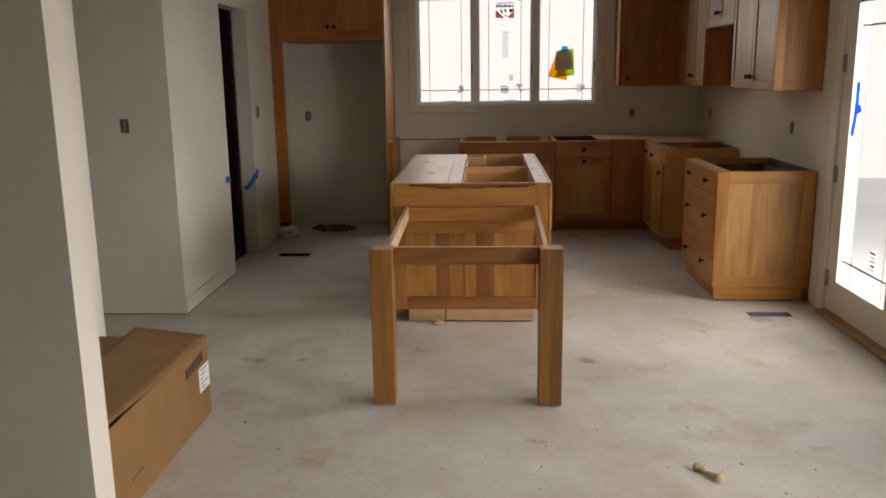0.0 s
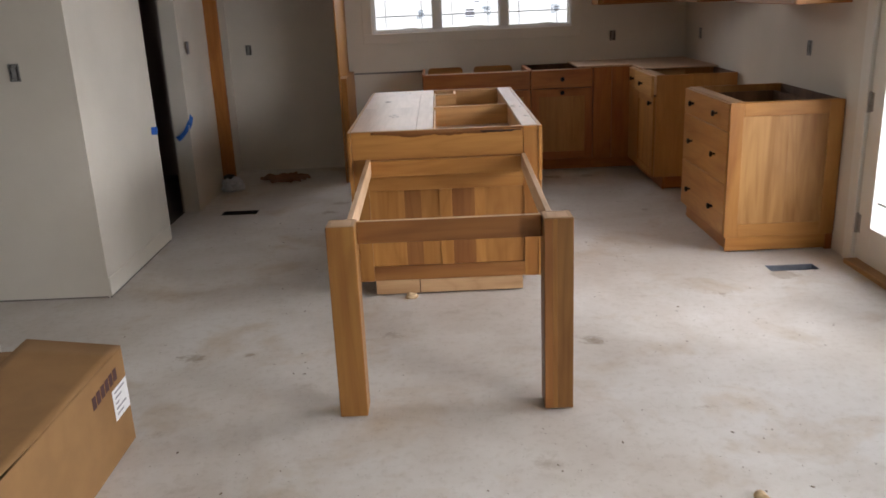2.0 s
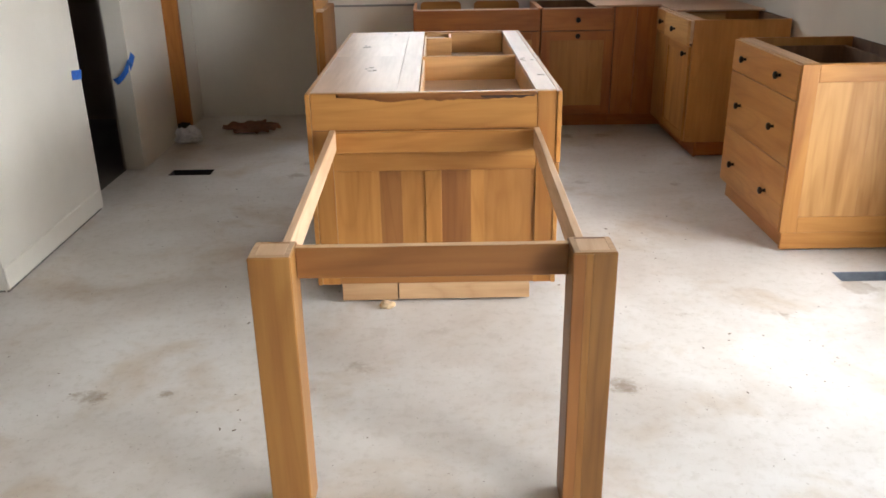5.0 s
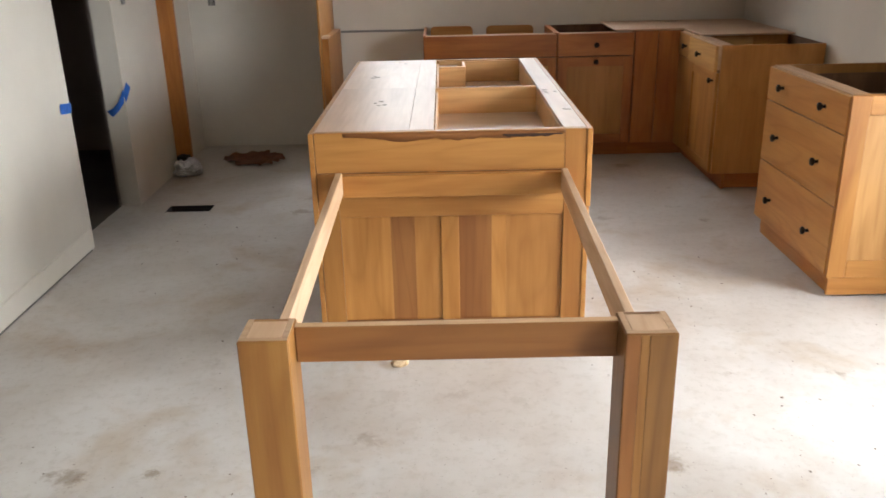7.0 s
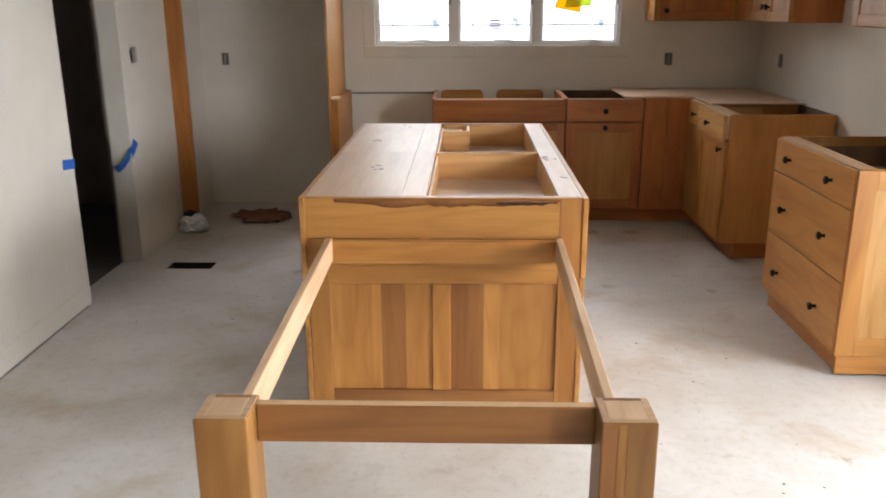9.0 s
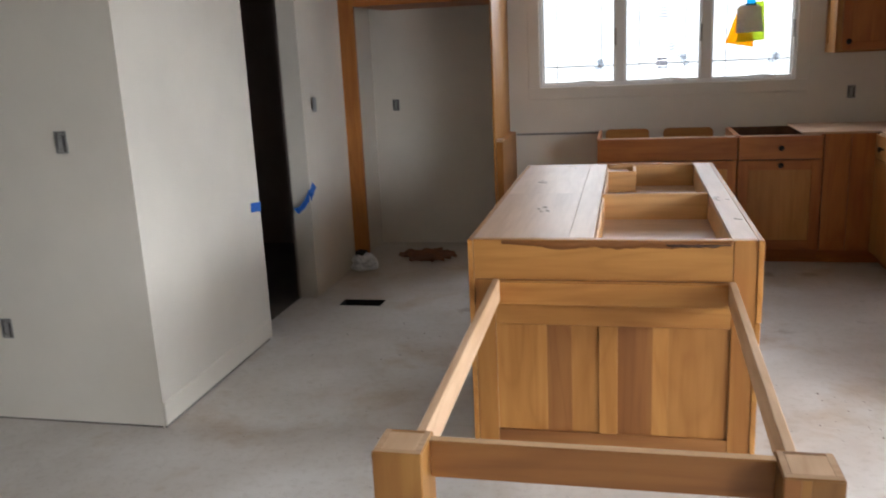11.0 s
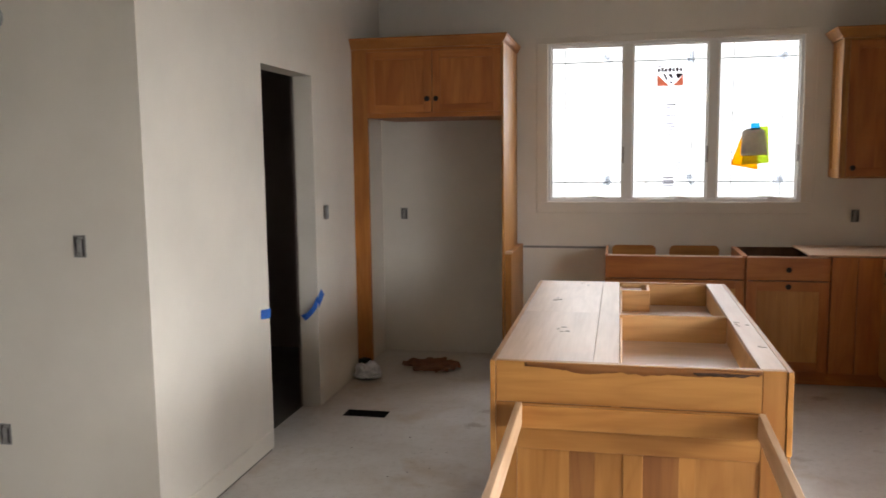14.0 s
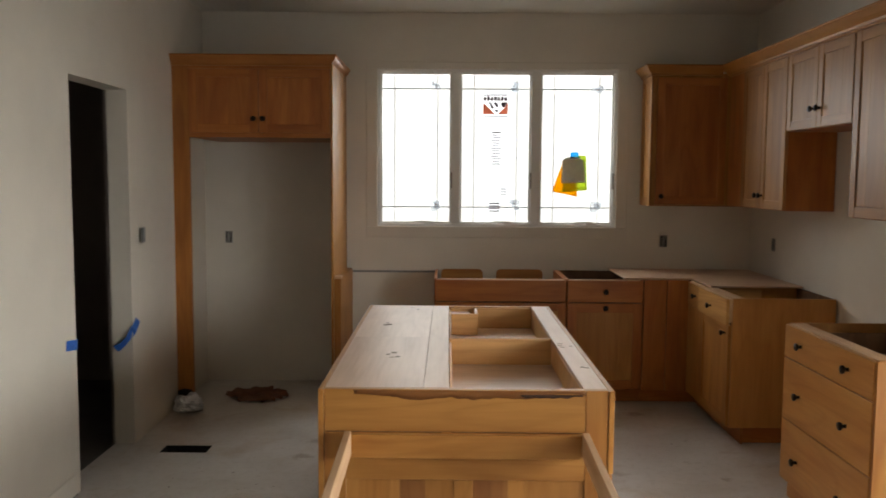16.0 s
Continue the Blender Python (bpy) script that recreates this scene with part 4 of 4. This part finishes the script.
def sink_base():
    x0, x1, y0, y1 = 0.232, 1.154, 8.025, NORTH - 0.003
    t = thing("sink_base_cabinet", ((x0 + x1) / 2, (y0 + y1) / 2, 0), "hickory sink base cabinet with an open top, shade put in its wood colour", "cabinet")
    shell(t, x0, x1, y0, y1, 0.10, 0.879, "s", red_shade_z, inner=red_shade_z, back_drop=0.085)
    slab("false_front", x0 + 0.006, x1 - 0.006, y0 - 0.0195, y0 - 0.0005, 0.722, 0.872, red_shade_x, t)
    mid = (x0 + x1) / 2
    mats = (red_shade_z, red_shade_x, board_z)
    panel_door(t, "s", y0 - 0.0005, x0 + 0.006, mid - 0.002, 0.106, 0.714, (0.38, 0.52), (mid - 0.03, 0.66), mats=mats)
    panel_door(t, "s", y0 - 0.0005, mid + 0.002, x1 - 0.006, 0.106, 0.714, (0.83, 0.96), (mid + 0.03, 0.66), mats=mats)
    slab("toe_board", x0, x1, y0 + 0.05, y0 + 0.064, 0.004, 0.099, red_shade_x, t)
    slab("plinth", x0, x1, y0 + 0.066, y1 - 0.02, 0.0, 0.099, recess_shade_wood, t)
    for a, b in ((0.275, 0.595), (0.695, 1.05)):
        bm = bmesh.new()
        add_box(bm, a, b, y1 - 0.030, y1 - 0.0125, 0.5, 0.884)
        side = [e for e in bm.edges if abs(e.verts[0].co.y - e.verts[1].co.y) > 0.01 and e.verts[0].co.z > 0.8]
        bmesh.ops.bevel(bm, geom=side, offset=0.035, segments=4, affect="EDGES", profile=0.5)
        part("back_tab", bm, wood_x, t)


sink_base()
tagged(slab("wall_cleat", -0.402, 0.230, NORTH - 0.012, NORTH, 0.852, 0.868, box_plastic), "thin grey ledger strip on the drywall", kind="structure")


# ---- refrigerator surround ----
def crown(t, pts, z0=2.33, z1=2.392, out=0.055, mat=None):
    """Crown moulding along a line of plan points, its outer side to the right of the line."""
    profile = [(0.0, z0 - 0.012), (0.010, z0 - 0.010), (0.012, z0 + 0.004), (0.030, z0 + 0.022), (out - 0.006, z1 - 0.016), (out, z1 - 0.012), (out, z1), (0.0, z1)]
    bm = bmesh.new()
    pts = [Vector((*q, 0)) for q in pts]
    rings = []
    for k, q in enumerate(pts):
        ds = []
        if k > 0:
            ds.append((q - pts[k - 1]).normalized())
        if k < len(pts) - 1:
            ds.append((pts[k + 1] - q).normalized())
        ns = [Vector((d.y, -d.x, 0)) for d in ds]
        n = sum(ns, Vector()) / len(ns)
        n = n / max(1e-6, n.length ** 2)
        rings.append([bm.verts.new((q.x + n.x * o, q.y + n.y * o, z)) for o, z in profile])
    for a, b in zip(rings, rings[1:]):
        for k in range(len(profile)):
            j = (k + 1) % len(profile)
            bm.faces.new([a[k], a[j], b[j], b[k]])
    bm.faces.new(rings[0])
    bm.faces.new(rings[-1][::-1])
    return part("crown_moulding", bm, mat or wood_x, t)


def fridge_surround():
    F = 7.87
    t = thing("refrigerator_surround", (-0.96, 8.25, 0), "tall hickory refrigerator surround with two doors over an empty bay", "cabinet")
    slab("tall_stile", -1.525, -1.414, F, F + 0.03, 0.0, 2.327, amber_z, t)
    slab("tall_panel", -0.466, -0.450, F, NORTH - 0.002, 0.0, 2.327, wood_z, t)
    slab("end_panel", -0.4495, -0.404, F + 0.03, NORTH - 0.013, 0.0, 0.885, wood_z, t)
    slab("end_cap", -0.4495, -0.400, F + 0.026, F + 0.11, 0.886, 0.903, ply_x, t)
    slab("cabinet_box", -1.4135, -0.4665, F + 0.012, NORTH - 0.004, 1.838, 2.322, red_shade_x, t)
    slab("top_rail", -1.4135, -0.4665, F, F + 0.0115, 2.292, 2.326, red_shade_x, t)
    slab("bottom_rail", -1.4135, -0.4665, F, F + 0.0115, 1.838, 1.868, red_shade_x, t)
    panel_door(t, "s", F + 0.0112, -1.412, -0.947, 1.870, 2.290, (-1.28, -1.15, -1.04), (-0.976, 1.962), mats=(red_shade_z, red_shade_x, red_shade_z))
    panel_door(t, "s", F + 0.0112, -0.943, -0.468, 1.870, 2.290, (-0.81, -0.69, -0.57), (-0.914, 1.962), mats=(red_shade_z, red_shade_x, red_shade_z))
    crown(t, [(-1.525, F), (-0.468, F), (-0.468, NORTH - 0.004)], 2.322, 2.383, 0.048, mat=amber_x)


fridge_surround()


# ---- wall cabinets ----
UZ0, UZ1 = 1.392, 2.335
UX = 2.345


def north_wall_cabinet():
    t = thing("wall_cabinet", (2.06, 8.46, UZ0), "hickory wall cabinet beside the window, crown moulding on top, shade put in its wood colour", "cabinet")
    slab("body", 1.80, 2.633, 8.335, NORTH - 0.003, UZ0, UZ1, wood_z, t)
    panel_door(t, "w", 1.7995, 8.316, NORTH - 0.01, UZ0, UZ1, (8.45,), name="end_panel")
    panel_door(t, "s", 8.3345, 1.825, UX - 0.02, UZ0 + 0.006, UZ1 - 0.03, (2.0, 2.13), (1.862, 1.455), mats=(red_shade_z, red_shade_x, red_shade_z))
    slab("bottom_rail", 1.782, 2.633, 8.317, NORTH - 0.003, UZ0 - 0.008, UZ0 - 0.001, wood_x, t)
    crown(t, [(1.781, NORTH - 0.004), (1.781, 8.316), (UX - 0.06, 8.316)])


north_wall_cabinet()


def east_wall_cabinet(y0, y1, z0, doors, label, end=False):
    t = thing("wall_cabinet", ((UX + EAST) / 2, (y0 + y1) / 2, z0), label, "cabinet", "wall cabinets along the range wall")
    slab("body", UX, EAST - 0.005, y0 + 0.001, y1 - 0.001, z0, UZ1, red_shade_z, t)
    slab("top_rail", UX - 0.0195, UX - 0.0005, y0 + 0.002, y1 - 0.002, UZ1 - 0.028, UZ1 - 0.001, wood_y, t)
    for a, b, cuts, k in doors:
        panel_door(t, "w", UX - 0.0005, a, b, z0 + 0.004, UZ1 - 0.030, cuts, k, mats=(dimmed_z, dimmed_y, dimmed_z))
    if end:
        panel_door(t, "s", y0 + 0.0005, UX - 0.019, EAST - 0.06, z0, UZ1, (2.42, 2.50), name="end_panel", thick=0.016)
        slab("scribe", EAST - 0.0595, EAST - 0.004, y0 - 0.010, y0 + 0.0005, z0, UZ1, red_shade_z, t)
    crown(t, [(UX - 0.02, y1), (UX - 0.02, y0 - (0.0155 if end else 0.0))] + ([(EAST - 0.006, y0 - 0.0155)] if end else []), mat=wood_y)


east_wall_cabinet(7.262, 8.314, UZ0, ((7.268, 7.632, (7.38, 7.49), (7.60, 1.48)), (7.638, 7.99, (7.75, 7.88), (7.67, 1.48))), "hickory wall cabinet with two tall framed doors")
east_wall_cabinet(6.452, 7.260, 1.862, ((6.458, 6.853, (6.59, 6.72), (6.82, 1.968)), (6.859, 7.254, (6.99, 7.12), (6.892, 1.968))), "short hickory wall cabinet above the open range bay")
east_wall_cabinet(5.510, 6.450, UZ0, ((5.516, 5.977, (5.66, 5.82), (5.945, 1.48)), (5.983, 6.444, (6.12, 6.30), (6.015, 1.48))), "hickory wall cabinet with two tall doors and a framed end", True)


# ---- electrical boxes ----
def outlet_box(face, plane, u, z, label, grey=False):
    t = thing("electrical_box", {"s": (u, plane, z), "w": (plane, u, z), "e": (plane, u, z)}[face], label, "outlet", "open wall boxes")
    w, h = 0.027, 0.045
    slab("back", *facing(face, plane, u - w, u + w, z - h, z + h, 0.0005, 0.002), box_plastic if grey else box_dark, t, bev=0)
    ring("rim", "y" if face == "s" else "x", plane + (0.0005 if face == "e" else -0.0005), 0.0045 if face == "e" else -0.0045, u - w, u + w, z - h, z + h, 0.005, box_plastic, t)
    boxes("device", [facing(face, plane, u - 0.012, u + 0.010, z - 0.027, z + 0.027, 0.0022, 0.007), facing(face, plane, u - 0.008, u + 0.017, z + 0.029, z + 0.038, 0.0022, 0.006), facing(face, plane, u - 0.017, u + 0.010, z - 0.038, z - 0.029, 0.0022, 0.006)],
          round_plastic if grey else box_plastic, t, bev=0.001)
    for k in range(2):
        bm = bmesh.new()
        lathe(bm, [(0.0025, -0.02), (0.0025, 0.02)], Matrix.Translation(Vector({"s": (u + 0.016 - 0.03 * k, plane - 0.006, z), "w": (plane - 0.006, u + 0.016 - 0.03 * k, z), "e": (plane + 0.006, u + 0.016 - 0.03 * k, z)}[face])), 6)
        part("wire", bm, ink if not grey else box_plastic, t)


outlet_box("s", NORTH, -1.355, 1.115, "open dark outlet box in the refrigerator bay")
outlet_box("s", NORTH, 1.974, 1.107, "open dark outlet box beside the window")
outlet_box("w", EAST, 8.17, 1.119, "open outlet box on the range wall", True)
outlet_box("w", EAST, 5.993, 1.122, "open outlet box above the drawer cabinet")
outlet_box("e", WEST, 7.22, 1.225, "open grey switch box beside the pantry doorway", True)
outlet_box("s", HALL, -1.788, 1.234, "open switch box in the hallway wall")
outlet_box("s", HALL, -2.198, 0.431, "open outlet box low in the hallway wall")


def round_box():
    t = thing("round_electrical_box", (-2.118, HALL, 2.144), "round grey ceiling-type electrical box set in the drywall", "outlet")
    turn = Matrix.Translation((-2.118, HALL - 0.0005, 2.144)) @ Matrix.Rotation(radians(90), 4, "X")
    bm = bmesh.new()
    lathe(bm, [(0.050, 0.0), (0.050, 0.004), (0.044, 0.005)], turn, 24)
    part("cover", bm, round_plastic, t)
    bm = bmesh.new()
    lathe(bm, [(0.028, 0.0055), (0.028, 0.008), (0.02, 0.009)], turn, 16)
    part("boss", bm, box_plastic, t)
    for a in (0.6, 2.2, 4.1):
        bm = bmesh.new()
        lathe(bm, [(0.005, 0.005), (0.005, 0.009)], turn @ Matrix.Translation((0.037 * math.cos(a), 0.037 * math.sin(a), 0)), 8)
        part("screw", bm, dark_metal, t)


round_box()


# ---- floor registers ----
def floor_duct(lim, label, deep=0.16, metal=None):
    x0, x1, y0, y1 = lim
    t = thing("floor_register_opening", ((x0 + x1) / 2, (y0 + y1) / 2, -deep), label, "vent")
    ring("duct_wall", "z", -deep, deep - 0.002, x0, x1, y0, y1, 0.004, metal or dark_metal, t)
    slab("duct_bottom", x0, x1, y0, y1, -deep - 0.01, -deep - 0.001, metal or duct_metal, t)


floor_duct(vent_west, "open dark duct hole in the floor by the pantry")
floor_duct(vent_east, "open galvanised duct hole in the floor by the patio door", 0.10, bright_duct)


# ---- cardboard box ----
def carton():
    x0, x1, y0, y1, h = -1.40, -0.805, 2.50, 3.575, 0.365
    t = thing("cardboard_box", (-1.1, 3.04, 0), "large brown cardboard carton with a white label, flaps half closed", "box")
    w = 0.005
    slab("side", x1 - w, x1, y0, y1, 0.0, h, cardboard, t)
    slab("side", x0, x0 + w, y0, y1, 0.0, h, cardboard, t)
    slabs("end", [(x0 + w, x1 - w, y0, y0 + w, 0.0, h), (x0 + w, x1 - w, y1 - w, y1, 0.0, h)], cardboard, t)
    slab("bottom", x0 + w, x1 - w, y0 + w, y1 - w, 0.001, 0.006, cardboard, t)
    mid = (x0 + x1) / 2

    def right_flap(u, v):
        free = -1.135 - 0.05 * (1 - v)
        hinge = x1 - 0.022 * max(0.0, 1 - 2.9 * v)
        return (hinge + (free - hinge) * u, y0 + 0.01 + v * (y1 - y0 - 0.012), h + 0.003 + 0.040 * u * v ** 2 + 0.006 * math.sin(3.1 * u) * (1 - v))

    def left_flap(v0, v1):
        return lambda u, v: (x0 + u * (mid + 0.05 - x0), y0 + 0.01 + (v0 + (v1 - v0) * v) * (y1 - y0 - 0.012) - 0.03 * u * (v0 > 0.5) * (1 - v), h + 0.001 - 0.004 * u)

    sheet("flap", right_flap, 10, 10, cardboard, t, "folded cardboard flap, lifted at one corner", 0.004)
    sheet("flap", left_flap(0.0, 0.74), 6, 6, cardboard, t, "folded cardboard flap", 0.004)
    sheet("flap", left_flap(0.79, 1.0), 6, 6, cardboard, t, "folded cardboard flap", 0.004)
    slab("inner_flap", x0 + 0.02, x1 - 0.02, y1 - 0.30, y1 - 0.02, h - 0.040, h - 0.036, cardboard_in, t, "folded cardboard flap")
    slab("label", x1, x1 + 0.0012, 3.438, 3.570, 0.140, 0.254, paper_white, t, "white shipping label", bev=0)
    boxes("print_bar", [(x1, x1 + 0.0008, 3.285 + k * 0.037, 3.314 + k * 0.037, 0.262 + 0.003 * k, 0.306 + 0.003 * k) for k in range(6)], maroon_ink, t, "dark block print", bev=0)
    boxes("print_line", [(x1 + 0.001, x1 + 0.0016, 3.455, 3.545 - 0.03 * (k % 3), 0.236 - 0.02 * k, 0.243 - 0.02 * k) for k in range(5)], ink_grey, t, "grey print on the label", bev=0)
    boxes("crease", [(x1 - 0.0005, x1 + 0.0006, 2.700, 2.712, 0.098, 0.108), (x1 - 0.0005, x1 + 0.0006, 2.715, 2.775, 0.104, 0.1075), (x1 - 0.0005, x1 + 0.0006, 2.776, 2.790, 0.104, 0.114)], ink, t, "scuffed print", bev=0)


carton()


# ---- clutter ----
def crumple(name, at, size, mat, label, category, seed, lumps=1.0, cuts=4):
    """A crumpled lump: a folded, uneven shell."""
    bm = bmesh.new()
    bmesh.ops.create_icosphere(bm, subdivisions=cuts, radius=1.0)
    for v in bm.verts:
        q = v.co.normalized()
        k = 1 + 0.28 * lumps * noise.noise(q * 1.7 + Vector((seed, 0, 0))) + 0.20 * lumps * abs(noise.noise(q * 4.1 + Vector((0, seed, 0)))) + 0.06 * lumps * noise.noise(q * 11 + Vector((0, 0, seed)))
        v.co = Vector((q.x * size[0] * k, q.y * size[1] * k, max(0.0, (q.z + 0.75) * size[2] * k)))
    bmesh.ops.translate(bm, verts=bm.verts, vec=at)
    return tagged(part(name, bm, mat), label, category)


crumple("plastic_wrap", (-1.43, 7.77, 0.0), (0.100, 0.085, 0.052), grey_plastic, "crumpled pale plastic wrap round the foot of the panel", "rubbish", 3.0, 1.6)
crumple("plastic_wrap", (-1.455, 7.82, 0.085), (0.045, 0.025, 0.024), dark_metal, "dark scrap tucked in the plastic wrap", "rubbish", 7.0, 1.4, 3)


def paper_scrap(at, size, turn, seed, mat, label):
    """A torn, creased scrap lying flat: a ragged outline round a point."""
    def fn(u, v):
        a = 2 * math.pi * u + turn
        edge = 1 + 0.35 * noise.noise((math.cos(a) * 1.6, math.sin(a) * 1.6, seed)) + 0.28 * noise.noise((math.cos(a) * 4.0, math.sin(a) * 4.0, seed))
        x, y = size[0] / 2 * v * edge * math.cos(a), size[1] / 2 * v * edge * math.sin(a)
        return (at[0] + x, at[1] + y, 0.008 + 0.05 * abs(noise.noise((x * 9, y * 9, seed))))
    return tagged(sheet("paper_scrap", fn, 48, 8, mat, thick=0.003), label, "rubbish")


paper_scrap((-1.08, 8.14), (0.36, 0.36), 0.3, 1.3, rust_paper, "rust-brown crumpled paper on the subfloor")
paper_scrap((-0.94, 8.12), (0.24, 0.34), -0.5, 5.1, rust_paper, "rust-brown crumpled paper on the subfloor")
crumple("wood_chip", (0.185, 4.93, 0.0), (0.030, 0.018, 0.018), scrap_wood, "pale chip of wood beside the island", "rubbish", 9.0, 1.5, 3)


def splinter():
    bm = bmesh.new()
    q0, q1 = Vector((1.305, 3.03, 0.012)), Vector((1.365, 2.945, 0.012))
    for k in range(7):
        f = k / 6
        c = q0.lerp(q1, f)
        r = 0.009 + 0.008 * abs(f - 0.5) * 2 * (1.3 if k in (0, 6) else 0.8)
        bmesh.ops.create_icosphere(bm, subdivisions=2, radius=r, matrix=Matrix.Translation(c))
    tagged(part("wood_splinter", bm, scrap_wood), "pale splintered wood scrap on the subfloor", "rubbish")


splinter()


def specks():
    """Crumbs of plaster, dirt and wood strewn over the floor."""
    r = random.Random(11)
    bm = bmesh.new()
    spots = [(1.55, 3.15), (1.45, 3.3), (0.6, 3.1), (0.95, 3.4), (1.1, 4.9), (1.3, 5.3), (1.35, 5.8), (-0.35, 4.9), (-0.4, 5.3), (-0.9, 4.3), (-0.2, 4.0), (-0.5, 3.5), (1.5, 4.3), (1.75, 4.6), (1.2, 4.1), (-1.0, 6.4), (-0.6, 6.2), (1.5, 2.9), (0.2, 2.9), (-0.3, 3.0)]
    for k in range(300):
        if k < 230:
            cx, cy = r.choice(spots)
            cx, cy = cx + r.gauss(0, 0.16), cy + r.gauss(0, 0.16)
        else:
            cx, cy = r.uniform(-1.2, 2.2), r.uniform(2.4, 7.4)
        s = r.choice([0.0010, 0.0012, 0.0016, 0.002, 0.0024, 0.0034]) * r.uniform(0.8, 1.3)
        m = Matrix.Translation((cx, cy, s * 0.3)) @ Matrix.Rotation(r.uniform(0, 6.3), 4, "Z") @ Matrix.Diagonal((s * r.uniform(1, 2.6), s, s * 0.5, 1))
        bmesh.ops.create_icosphere(bm, subdivisions=1, radius=1.0, matrix=m)
    tagged(part("floor_debris", bm, dirt), "dark crumbs of dirt strewn over the subfloor", "debris", kind="stuff")


specks()
